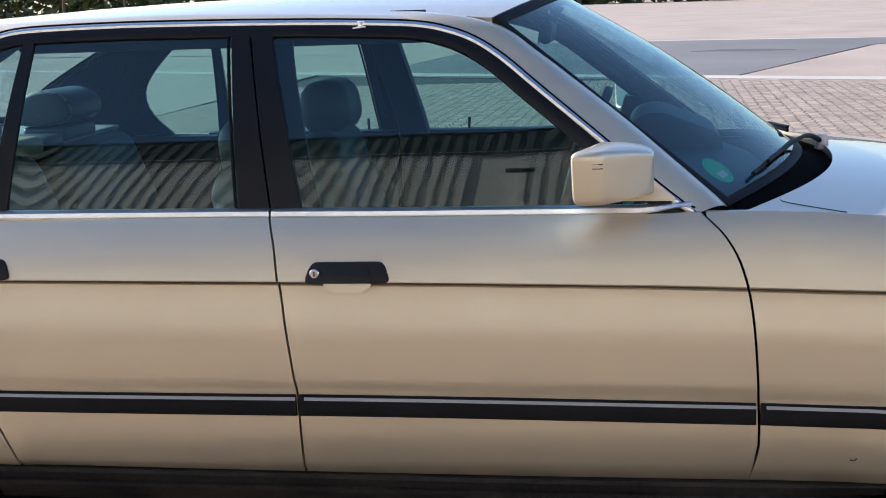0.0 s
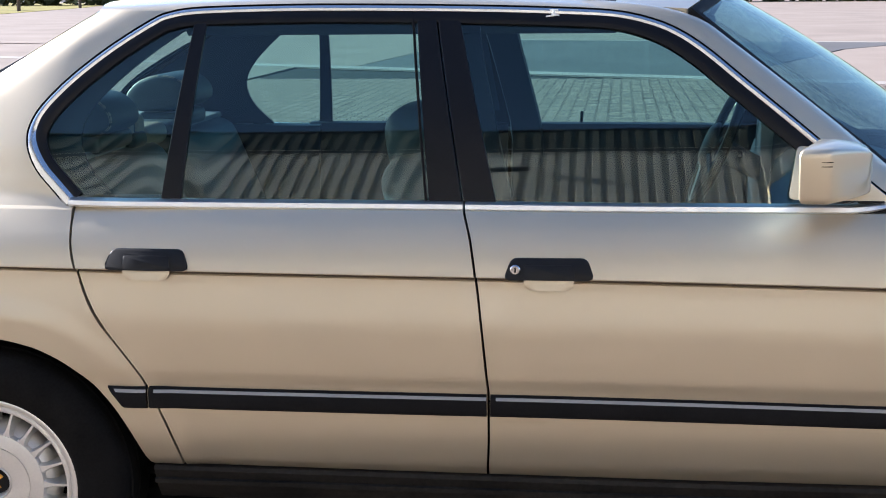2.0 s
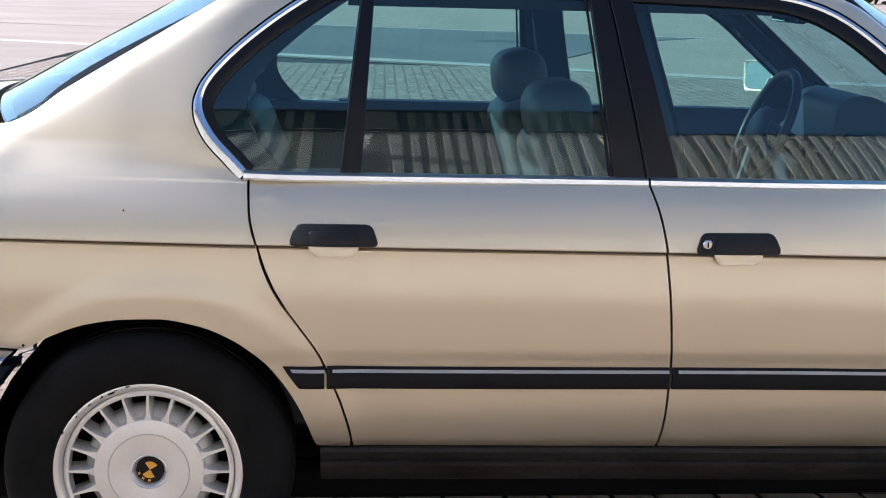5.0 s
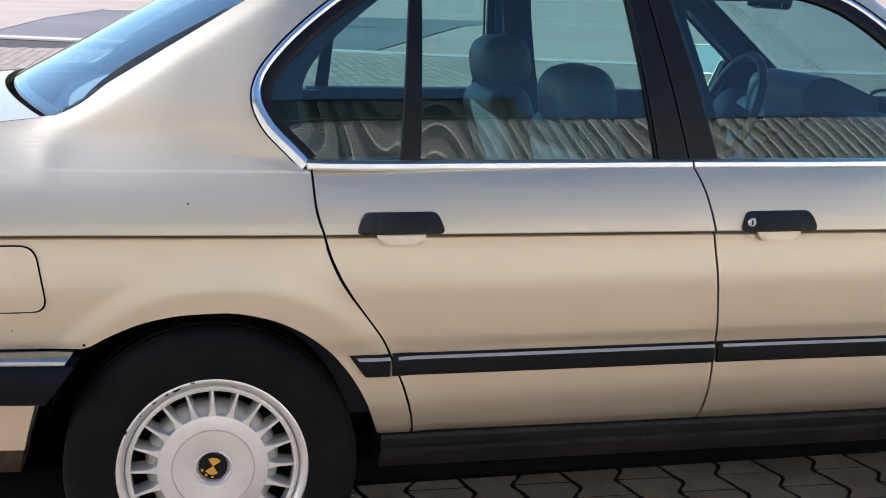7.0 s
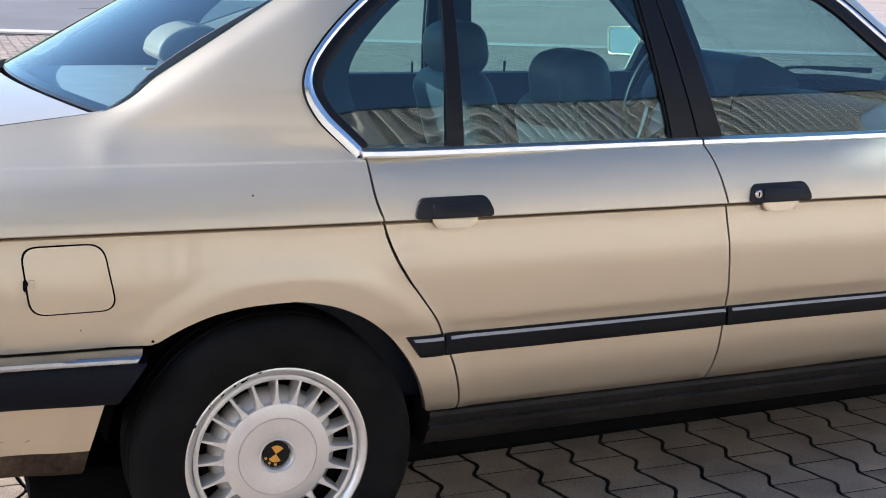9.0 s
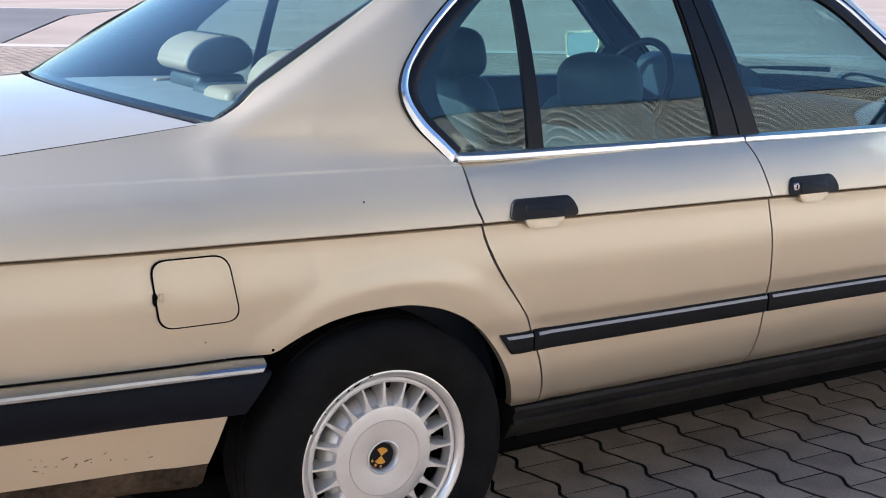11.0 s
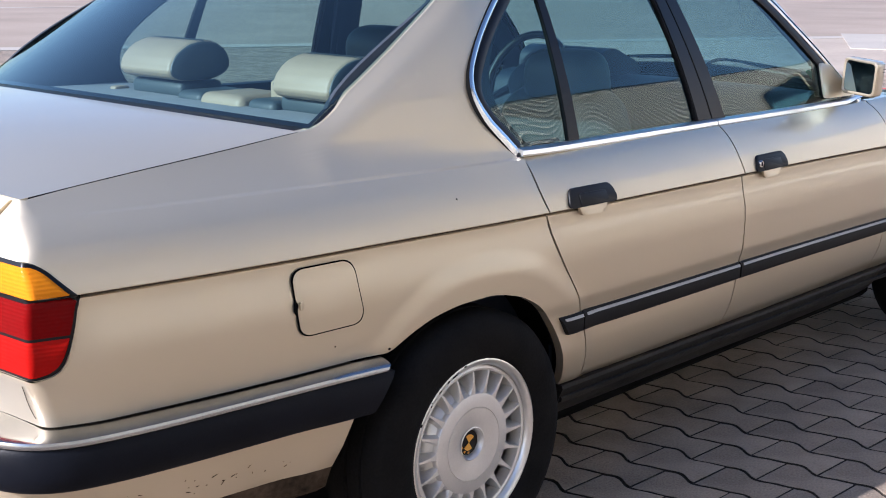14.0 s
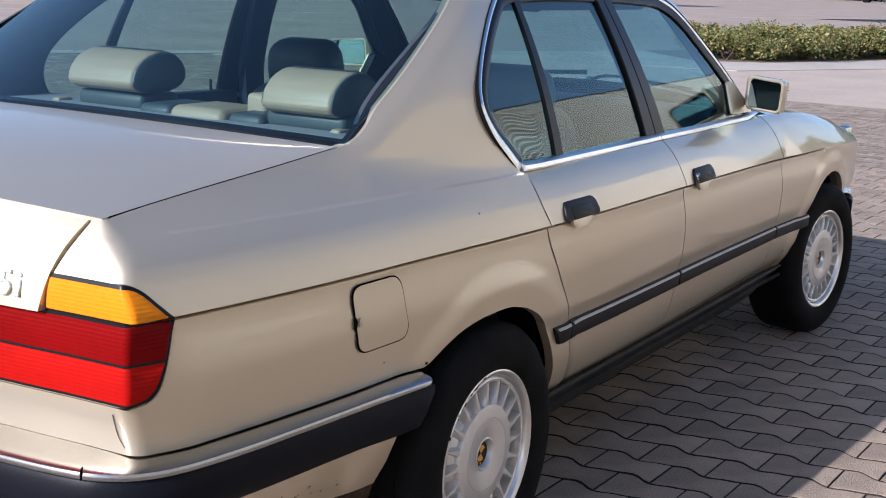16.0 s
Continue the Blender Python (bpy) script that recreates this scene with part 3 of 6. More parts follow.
    mid = lambda z: lerp(mid_t, mid_b, (1.335 - z) / .404)
    pane("rear_window_pane", lambda z: dlo_rear(z) + .004, lambda z: mid(z) - .002, .931, 1.343, s, rd, "green-tinted rear side window",
         lambda z: lerp(.410, .4445, (z - .944) / .383))
    pane("front_window_pane", lambda z: mid(z) + .002, lambda z: dlo_front(z) - .004, .931, 1.338, s, fd, "green-tinted front side window")
    part("window_frame", ribbon(DLO[:16], s, .040, .010, .003, .014), BLACK, rd, "black window frame")
    part("window_frame", ribbon(DLO[15:], s, .040 if near else .022, .008, .003, .014, lambda t: 1 + .12 * smooth(.25, .5, t)), BLACK, fd, "black window frame")
    part("window_divider", pillar_strip(div_l, div_r, s, .003, .012), BLACK, rd, "black upright window divider")
    part("pillar_cover", pillar_strip((.925, 1.345, .971, .940), (mid_t - .002, 1.345, mid_b - .002, .940), s, .004, .02), BLACK, rd, "glossy black door pillar cover")
    part("pillar_cover", pillar_strip((mid_t + .002, 1.345, mid_b + .002, .940), (1.016, 1.342, 1.113, .940), s, .004, .02), BLACK, fd, "glossy black door pillar cover")
    part("window_seal", pillar_strip((.914, 1.34, .962, .940), (.919, 1.34, .967, .940), s, .0045, .012), RUBBER, rd)
    part("chrome_surround", ribbon(DLO[:16], s, .013, -.002, .006, .02, lambda t: 1.0 + .75 * (1 - smooth(.12, .42, t))), CHROME, rd, "bright chrome window surround")
    part("chrome_surround", ribbon(DLO[15:], s, .013, -.002, .006, .02), CHROME, fd, "bright chrome window surround")
    part("surround_gap", ribbon(DLO[:16], s, -.0020, -.0046, .0055, .012), DARK, rd)
    part("surround_gap", ribbon(DLO[15:], s, -.0020, -.0040, .0055, .012), DARK, fd)
    for x0, x1, d in ((.190, 1.0435, rd), (1.0485, 1.952, fd)):
        bm = bmesh.new()
        n = 24
        path = [Vector((lerp(x0, x1, i / n), s * .818, .9365)) for i in range(n + 1)]
        sweep(bm, path, [(0, -.005), (.0185, -.004), (.0225, .001), (.0195, .010), (.008, .0145), (-.006, .0145)], [Vector((0, s, 0))] * (n + 1))
        for v in bm.verts:
            v.co.z += shoulder_z(v.co.x) - .9345 if v.co.x < 1.95 else -.006
            v.co.z += (.951 - v.co.z) * .6 * smooth(1.84, 1.952, v.co.x)
        part("chrome_sill", bm, SATIN, d, "bright chrome window sill strip")
    # front pillar
    P = []
    edge = [(1.270, -.586, 1.3535), (1.330, -.587, 1.3575), (1.44, -.588, 1.345), (1.542, -.600, 1.317), (1.62, -.617, 1.262), (1.72, -.640, 1.186), (1.82, -.668, 1.108), (1.913, -.701, 1.030), (2.008, -.741, .948), (2.030, -.755, .925)]
    outer = [(1.285, 1.3318), (1.349, 1.333), (1.426, 1.318), (1.489, 1.294), (1.552, 1.254), (1.627, 1.193), (1.737, 1.104), (1.856, 1.006), (1.932, .946), (1.968, .925)]
    for n_row, (e, o) in enumerate(zip(fine_path([Vector(e) for e in edge], 4), fine_path(outer, 4))):
        a, b = Vector((o.x, s * (glass_w(o.y) + .003), o.y)), Vector((e.x, s * abs(e.y), e.z))
        row = []
        for j in range(9):
            t = j / 8
            p = a.lerp(b, t) + Vector((.010, s * .012, .010)) * (math.sin(math.pi * t) * smooth(0, 9, n_row))
            row.append(tuple(p))
        P.append(row)
    sheet("front_pillar", P, PAINT, car, "beige metallic windscreen pillar", (0, -s * .02, -.005))
    # sill
    bm = bmesh.new()
    n = 20
    path = [Vector((lerp(.352, 2.36, i / n), s * .845, foot_z(lerp(.352, 2.36, i / n)) - .001)) for i in range(n + 1)]
    sweep(bm, path, [(-.03, .0), (.003, -.001), (.006, -.010), (-.004, -.030), (-.012, -.052), (-.034, -.086), (-.045, -.092), (-.10, -.092), (-.10, 0)], [Vector((0, s, 0))] * (n + 1))
    for v in bm.verts:
        v.co.z += (.335 - v.co.z) * .62 * smooth(2.10, 2.36, v.co.x)
    part("sill", bm, SILL, car, "dusty black plastic sill")
    bm = bmesh.new()
    path = [Vector((lerp(.352, 2.36, i / n), s * .845, foot_z(lerp(.352, 2.36, i / n)) - .001)) for i in range(n + 1)]
    sweep(bm, path, [(-.002, -.030), (.004, -.033), (.002, -.043), (-.008, -.047)], [Vector((0, s, 0))] * (n + 1))
    part("sill_ridge", bm, SILL, car)
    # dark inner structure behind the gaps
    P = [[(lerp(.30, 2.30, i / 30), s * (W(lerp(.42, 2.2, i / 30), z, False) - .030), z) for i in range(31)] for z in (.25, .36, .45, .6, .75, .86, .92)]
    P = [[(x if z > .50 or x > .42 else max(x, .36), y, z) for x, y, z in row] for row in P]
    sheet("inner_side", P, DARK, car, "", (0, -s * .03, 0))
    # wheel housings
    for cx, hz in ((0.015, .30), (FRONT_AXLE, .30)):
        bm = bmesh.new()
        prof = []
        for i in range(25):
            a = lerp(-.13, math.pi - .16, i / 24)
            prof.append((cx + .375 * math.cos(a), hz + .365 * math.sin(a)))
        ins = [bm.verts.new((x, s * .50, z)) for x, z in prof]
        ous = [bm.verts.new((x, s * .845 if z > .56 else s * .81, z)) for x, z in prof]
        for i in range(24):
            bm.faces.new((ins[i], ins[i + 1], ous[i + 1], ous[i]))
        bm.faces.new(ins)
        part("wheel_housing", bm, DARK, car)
    return fd, rd, quarter, fender


back_x = herm([(0, -1.055), (.25, -1.048), (.42, -1.036), (.55, -1.025), (.64, -1.016), (.735, -1.009), (.80, -1.004)])
lid_x = herm([(.862, -1.021), (.8665, -1.0190), (.884, -1.0093), (.904, -.9957), (.924, -.9795), (.942, -.9638), (.9535, -.953)])
lid_y = herm([(.80, .590), (.866, .602), (.91, .613), (.9535, .626)])


def tail_side(x, z):
    return Q(x, z) - .017 * smooth(-.88, -1.0, x) * smooth(.83, .70, z)


@functools.lru_cache(None)
def tail_edge(z):
    """Plan of the tail at a height: where side and back would meet, and the rounding's size."""
    def back(y):
        return back_x(y) + (max(0, lid_x(min(z, .9535)) + 1.021) if z > .862 else .28 * max(0, .660 - z))
    x = -1.0
    for _ in range(25):
        x = back(tail_side(x, z))
    y = tail_side(x, z)
    return x, y, min(.026, .42 * max(.002, y - lid_y(max(.80, z)))), back


def tail_point(seg, t, z, x0=TAIL_X, y1=None, tight=1.0):
    """Runs along the side (seg 0), round the corner (1) and over the back to y1 or the lid's edge (2)."""
    kx, ky, r, back = tail_edge(round(z, 5))
    r *= tight
    xa = kx + r
    ya = tail_side(xa, z)
    if seg == 0:
        x = lerp(x0, xa, t)
        return Vector((x, tail_side(x, z), z))
    yb = ky - r
    if seg == 1:
        a, c, e = Vector((xa, ya)), Vector((kx, ky)), Vector((back(yb), yb))
        p = a * (1 - t) ** 2 + c * (2 * t * (1 - t)) + e * t * t
        return Vector((p.x, p.y, z))
    y = lerp(yb, lid_y(max(.80, z)) if y1 is None else y1, t)
    return Vector((back(y), y, z))


def grid_normals(P, first=None):
    """Directions square to a grid of points; first: those of its first column."""
    m, k = len(P), len(P[0])
    N = {}
    for i in range(m):
        for j in range(k):
            du = P[i][min(k - 1, j + 1)] - P[i][max(0, j - 1)]
            dv = P[min(m - 1, i + 1)][j] - P[max(0, i - 1)][j]
            n = du.cross(dv)
            if n.x > 0 and abs(n.x) > abs(n.y) or n.y < 0 and abs(n.y) >= abs(n.x):
                n = -n
            N[tuple(P[i][j])] = n.normalized() if n.length > 1e-12 else Vector((-1, 1, 0)).normalized()
        if first:
            N[tuple(P[i][0])] = first(*P[i][0])
    return N


TAIL_COLS = [(0, i / 14) for i in range(14)] + [(1, i / 12) for i in range(12)] + [(2, (i / 12) ** 1.4) for i in range(13)]


def tail_panel(name, s, z0, z1, upper, parent, label):
    P = []
    if upper:
        rows = [lerp(z0, .82, i / 30) for i in range(30)] + [("up", i / 34) for i in range(35)]
    else:
        rows = [lerp(z0, z1, i / 24) for i in range(25)]
    for q in rows:
        row = []
        for seg, t in TAIL_COLS:
            top = lid_edge_z(lerp(TAIL_X, -.948, t)) if seg == 0 else .9535
            z = lerp(.82, top, q[1]) if isinstance(q, tuple) else q
            row.append(tail_point(seg, t, z, y1=None if upper else .02))
        P.append(row)
    N = grid_normals(P, side_normal(Q, 1))
    mirrored = {(p[0], s * p[1], p[2]): Vector((n.x, s * n.y, n.z)) for p, n in N.items()}
    G = [[(p.x, s * p.y, p.z) for p in row] for row in P]
    return sheet(name, G, PAINT, parent, label, (.015, -s * .01, 0), lambda x, y, z: mirrored[(x, y, z)])


# outline of the lamp on the tail, by the run from its end on the wing
LAMP_END = -.924
lamp_top = herm([(0, .802), (.012, .812), (.0235, .8235), (.036, .8370), (.050, .8530), (.060, .8610), (.072, .8662), (.090, .8690), (.3, .8690)])
lamp_foot = herm([(0, .797), (.0045, .772), (.0125, .738), (.021, .710), (.0285, .692), (.039, .678), (.054, .6700), (.075, .6665), (.3, .6665)])
LAMP_COLS = [(0, (i / 30) ** 1.5) for i in range(30)] + [(1, i / 14) for i in range(14)] + [(2, (i / 16) ** 1.3) for i in range(17)]


def lamp_piece(name, s, z0, z1, inset, lift, y1, material, parent, label="", n=8, tight=.25):
    """A strip of the lamp between two heights, cut to the lamp's outline."""
    cols = []
    for seg, t in LAMP_COLS:
        d = .077 * t if seg == 0 else .077 + .013 * t if seg == 1 else .09
        foot = max(z0, lamp_foot(max(0, d - inset)) + inset)
        top = min(z1, lamp_top(max(0, d - inset)) - inset)
        if d < inset or top - foot < .0012:
            continue
        cols.append((seg, t, foot, top))
    P = []
    for i in range(n + 1):
        P.append([tail_point(seg, t, lerp(foot, top, i / n), LAMP_END, y1, tight) for seg, t, foot, top in cols])
    N = grid_normals(P)
    G = []
    for i, row in enumerate(P):
        bulge = lift + .0025 * math.sin(math.pi * i / n)
        G.append([(q.x, s * q.y, q.z) for q in (p + N[tuple(p)] * bulge for p in row)])
    return sheet(name, G, material, parent, label, (.012, -s * .010, 0), sharp=50)


lid_edge_z = herm([(-.948, .954), (-.75, .975), (-.52, 1.000), (-.323, 1.024)])
quarters = []
for side in (-1, 1):
    quarters.append(build_side(side))


# ---- roof, screens, lids ----
def roof_point(u, v):
    """u across from -1 to 1, v along from the rear to the front."""
    y = u * lerp(.602, .590, v)
    c = 1 - abs(u) ** 2.4
    x = lerp(.200 - .105 * (1 - u * u), 1.515 + .115 * (1 - u * u), v)
    arch = 1 - (2 * v - 1) ** 2
    z = lerp(1.352, 1.338, v) + c * lerp(.016, .052, v) + .022 * arch
    return (x, y, z)


rail_z = herm([(.19, 1.342), (.33, 1.342), (.42, 1.3445), (.52, 1.3485), (.672, 1.3505), (.82, 1.3495), (.965, 1.3475), (1.1, 1.3445), (1.221, 1.3405), (1.349, 1.3335)])


def roof_row(v):
    """One line across the roof, rolling down at both ends to the window rails."""
    left = []
    for k in range(9):
        t = k / 8
        x, y, z = roof_point(1, v)
        if x > 1.352:
            left.append((x, y - .002 * (1 - t), z - .008 * (1 - t)))
            continue
        zb = rail_z(x)
        yb = Q(x, zb) if x < .42 else glass_w(zb) + .004 * smooth(.60, .42, x)
        yc, zc = yb - .62 * (z - .004 - zb), z - .004
        left.append((x, (1 - t) ** 2 * yb + 2 * t * (1 - t) * yc + t * t * y, (1 - t) ** 2 * zb + 2 * t * (1 - t) * zc + t * t * z))
    return [(x, -y, z) for x, y, z in left[:-1]] + [roof_point(-1 + 2 * i / 32, v) for i in range(33)] + left[:-1][::-1]


sheet("roof", [roof_row(j / 48) for j in range(49)], PAINT, car, "beige metallic roof", (0, 0, -.015))


def rear_glass(u, v, lift=0.0):
    z = lerp(1.024, 1.340, v)
    x = -.323 + 1.6435 * (z - 1.024)
    k = 1 - u * u
    return (x - lerp(.140, .105, v) * k - lift * .5, u * (Q(x, z) - .001), z + lerp(.030, .018, v) * k + lift)


sheet("rear_window_pane", [[rear_glass(-.993 + 1.986 * i / 32, .008 + .984 * j / 20) for i in range(33)] for j in range(21)], GLASS_REAR, car, "large tinted rear window", (.003, 0, -.004))


def front_glass(u, v, lift=0.0):
    p0, p1 = Vector((2.030, .748, .930)), Vector((1.525, .592, 1.335))
    p = p0.lerp(p1, v)
    k = 1 - u * u
    bow = .014 * math.sin(math.pi * v) * k
    return (p.x + lerp(.22, .105, v) * k + bow + lift * .6, u * p.y, p.z + lerp(.045, .052, v) * k + bow + lift)


sheet("windscreen", [[front_glass(-.985 + 1.97 * i / 32, .015 + .97 * j / 20) for i in range(33)] for j in range(21)], GLASS_SCREEN, car, "large laminated windscreen", (-.003, 0, -.004))


def border(fn, u0, v0, v1, w_u, w_v, name, lift, label, material):
    """A black seal round a screen."""
    bm = bmesh.new()
    loop = ([(lerp(-u0, u0, i / 24), v0) for i in range(24)] + [(u0, lerp(v0, v1, i / 12)) for i in range(12)]
            + [(lerp(u0, -u0, i / 24), v1) for i in range(24)] + [(-u0, lerp(v1, v0, i / 12)) for i in range(12)])
    vm = (v0 + v1) / 2
    rings = []
    for u, v in loop:
        iu = u * (1 - w_u / u0)
        iv = vm + (v - vm) * (1 - w_v / (v1 - vm))
        rings.append([bm.verts.new(fn(u, v, lift - .012)), bm.verts.new(fn(u, v, lift)), bm.verts.new(fn(lerp(u, iu, .5), lerp(v, iv, .5), lift + .002)), bm.verts.new(fn(iu, iv, lift - .002)), bm.verts.new(fn(iu, iv, lift - .012))])
    for i in range(len(rings)):
        r, q = rings[i], rings[(i + 1) % len(rings)]
        for j in range(4):
            bm.faces.new((r[j], r[j + 1], q[j + 1], q[j]))
    part(name, bm, material, car, label)


border(rear_glass, 1.0, 0.0, 1.0, .030, .046, "rear_window_seal", -.0052, "black rubber seal round the rear window", SEAL_GLOSS)
border(front_glass, 1.012, -.01, 1.005, .036, .034, "windscreen_seal", .004, "black rubber seal round the windscreen", SEAL)


def boot_point(u, v):
    """u across, v from the rear window back to the tail's upper edge."""
    k = 1 - u * u
    xe = lerp(-.327, -.948, v)
    ze = lid_edge_z(xe)
    w = Q(xe, ze) - .0015
    return (lerp(-.330 - .140 * k, -.950 - .075 * k, v), u * w, ze + lerp(.030, .028, v) * k + .014 * math.sin(math.pi * v) * (1 - u ** 4))


sheet("boot_lid", [[boot_point(-.9945 + 1.989 * i / 40, .02 + .974 * j / 24) for i in range(41)] for j in range(25)], PAINT, car, "beige metallic boot lid", (0, 0, -.02))


def lid_face(u, v):
    k = 1 - u * u
    top = Vector((-.953 - .075 * k, u * .624, .953 + .028 * k))
    foot = Vector((-1.032 - .038 * k, u * .590, .806))
    p = top.lerp(foot, v)
    return (p.x - .02 * math.sin(math.pi * v * .9), p.y, p.z + .01 * math.sin(math.pi * v))


lid = sheet("boot_face", [[lid_face(-.995 + 1.99 * i / 40, .01 + .99 * j / 14) for i in range(41)] for j in range(15)], PAINT, car, "upright rear face of the boot lid", (.02, 0, 0))
# raised model letters on the lid
for ch, y0 in (("5", -.521), ("i", -.557)):
    font = bpy.data.curves.new("badge", 'FONT')
    font.body = ch
    font.size = .062
    font.extrude = .0025
    font.bevel_depth = .0006
    tmp = new("badge", font)
    me = bpy.data.meshes.new_from_object(tmp)
    bpy.data.objects.remove(tmp)
    bpy.data.curves.remove(font)
    lean = Matrix.Translation((-1.046 - .004 * (.533 + y0) / .036, y0 + .016, .825)) @ Matrix.Rotation(radians(-90), 4, 'Z') @ Matrix.Rotation(radians(76), 4, 'X')
    me.transform(lean)
    link_mesh("badge_letter", me, CHROME, lid, "raised chrome model letter")

for s, (fd, rd, quarter, fender) in zip((-1, 1), quarters):
    # painted corner round the lamp
    tail_panel("tail_corner", s, .775, .82, True, quarter, "beige rounded tail corner over the lamp")
    tail_panel("tail_lower_panel", s, .5745, .775, False, quarter, "beige tail corner and panel under the lamps")
    lamp = lamp_piece("tail_lamp", s, .60, .806, 0, .0014, .02, BLACK, car, "wrap-round tail lamp, amber over red")
    lamp_piece("lamp_rim", s, .806, .90, 0, .0014, None, BLACK, lamp)
    lamp_piece("amber_lens", s, .8105, .90, .0055, .0040, None, AMBER, lamp, "ribbed amber indicator lens")
    lamp_piece("red_lens", s, .7395, .8015, .0055, .0040, .02, RED_DARK, lamp, "dark red lens")
    lamp_piece("red_lens", s, .60, .7345, .0055, .0040, .02, RED_LENS, lamp, "bright red lens")
    # rolled lip of the opening below the lamp
    pts = []
    for seg, t in LAMP_COLS[2:-4]:
        d = .077 * t if seg == 0 else .077 + .013 * t if seg == 1 else .09
        p = tail_point(seg, t, lamp_foot(d) - .0022, LAMP_END, .02, .25)
        pts.append(Vector((p.x, s * p.y, p.z)))
    part("lamp_lip", tube_line(pts, .0026), PAINT, quarter)

for s in (-1, 1):
    bm = bmesh.new()
    path = [Vector(boot_point(s * .997, lerp(.02, .97, i / 16))) + Vector((0, 0, -.0005)) for i in range(17)]
    sweep(bm, path, [(-.0019, -.02), (-.0019, .0006), (.0019, .0006), (.0019, -.02)], [Vector((0, 1, 0))] * 17)
    part("boot_gap", bm, DARK, car)

# fuel flap on the right side
flap_out = rounded([(-.505, .786), (-.352, .787), (-.330, .654), (-.492, .652)], .032, 6)


def flap_sheet(name, outline, lift, material, parent, label):
    cx = sum(a for a, _ in outline) / len(outline)
    cz = sum(b for _, b in outline) / len(outline)
    P = []
    for k in range(9):
        t = k / 8
        P.append([(cx + (a - cx) * t, -(Q(cx + (a - cx) * t, cz + (b - cz) * t) + lift), cz + (b - cz) * t) for a, b in outline + outline[:1]])
    return sheet(name, P, material, parent, label, None, side_normal(Q, -1) if material is PAINT else None)


grow = [(-.418 + (a + .418) * 1.030, .72 + (b - .72) * 1.025) for a, b in flap_out]
flap_sheet("flap_gap", grow, .0032, DARK, quarters[0][2], "")
flap = flap_sheet("fuel_flap", [(-.418 + (a + .418) * .985, .72 + (b - .72) * .98) for a, b in flap_out], .0046, PAINT, quarters[0][2], "square fuel flap with a chipped edge")
bm = bmesh.new()
poly_prism(bm, [(-.504, .722), (-.499, .728), (-.494, .718), (-.497, .709), (-.501, .700), (-.5045, .706)], .002, lambda a, b, e: Vector((a, -(Q(a, b) + .0048 - e), b)))
part("chipped_edge", bm, DARK, flap, "dark chipped edge")
# small tilted piece added so that the flap's dent shows a glint
bm = bmesh.new()
rbox(bm, (-.487, -(Q(-.487, .716) + .0046), .716), (.010, .0026, .017), .0012, 3, Matrix.Rotation(radians(14), 4, 'Z'))
part("bent_edge", bm, PAINT, flap, "bent edge of the flap, raised to catch a glint")
# curved seam under the tail lamps
for s in (-1, 1):
    pts = [Vector((-1.0118 + .28 * (.010 + .0100 * k), s * (.719 + .0010 * max(0, k - 3) ** 2), .650 - .0100 * k)) for k in range(7)]
    part("panel_seam", tube_line(pts, .0006), CREASE, car)
# bird dropping on the window frame, rust mark on the wing
for x, z, w, h, a in ((1.224, 1.3315, .006, .016, .3), (1.221, 1.3265, .026, .004, -.15), (1.231, 1.3285, .014, .0035, .35), (1.226, 1.338, .018, .004, 0)):
    bm = bmesh.new()
    rbox(bm, (x, -(glass_w(z) + .008), z), (w, .0025, h), .001, 2, Matrix.Rotation(a, 4, 'Y'))
    part("dropping", bm, WHITE_INK, car, "dried white bird dropping")
for x, z, w, a in ((2.285, .400, .012, 0), (2.294, .405, .012, -.8)):
    bm = bmesh.new()
    rbox(bm, (x, -(W(x, z) + .0006), z), (w, .0015, .003), .0006, 1, Matrix.Rotation(a, 4, 'Y'))
    part("rust_mark", bm, RUST, quarters[0][3], "small brown rust mark")
# stone chips
for x, z, r in ((-.052, .868, .002), (-.262, .583, .0032), (-.40, .615, .0015)):
    bm = bmesh.new()
    poly_prism(bm, [(x + r * math.cos(a * math.pi / 4), z + r * math.sin(a * math.pi / 4)) for a in range(8)], .001, lambda a, b, e: Vector((a, -(Q(a, b) + .0012 - e), b)))
    part("stone_chip", bm, DARK, quarters[0][2])


# ---- bumpers ----
def bumper_plan(sign_front=False):
    pts = [(-.262, .884), (-.40, .868), (-.60, .848), (-.80, .826), (-.93, .802), (-.995, .775), (-1.035, .735), (-1.058, .68), (-1.078, .55), (-1.10, .3), (-1.11, 0)]
    half = fine_path(pts, 4)
    return [Vector((p.x, -p.y)) for p in half] + [Vector((p.x, p.y)) for p in half[::-1][1:]]


def plan_sweep(plan, profile):
    bm = bmesh.new()
    path, outs = [], []
    for k, p in enumerate(plan):
        a, b = plan[max(0, k - 1)], plan[min(len(plan) - 1, k + 1)]
        d = (b - a).normalized()
        path.append(Vector((p.x, p.y, 0)))
        outs.append(Vector((d.y, -d.x, 0)))
    return sweep(bm, path, profile, outs)


plan = bumper_plan()
if (Vector(((plan[1] - plan[0]).y, -(plan[1] - plan[0]).x)).y > 0):
    plan = plan[::-1]


def slanted(bm):
    """Cuts the bumper's ends along the wheel arch."""
    for v in bm.verts:
        if v.co.x > -.55:
            v.co.x -= (.76 * min(.103, max(0, .57 - v.co.z)) + .29 * max(0, .467 - v.co.z)) * smooth(-.55, -.30, v.co.x)
    return bm


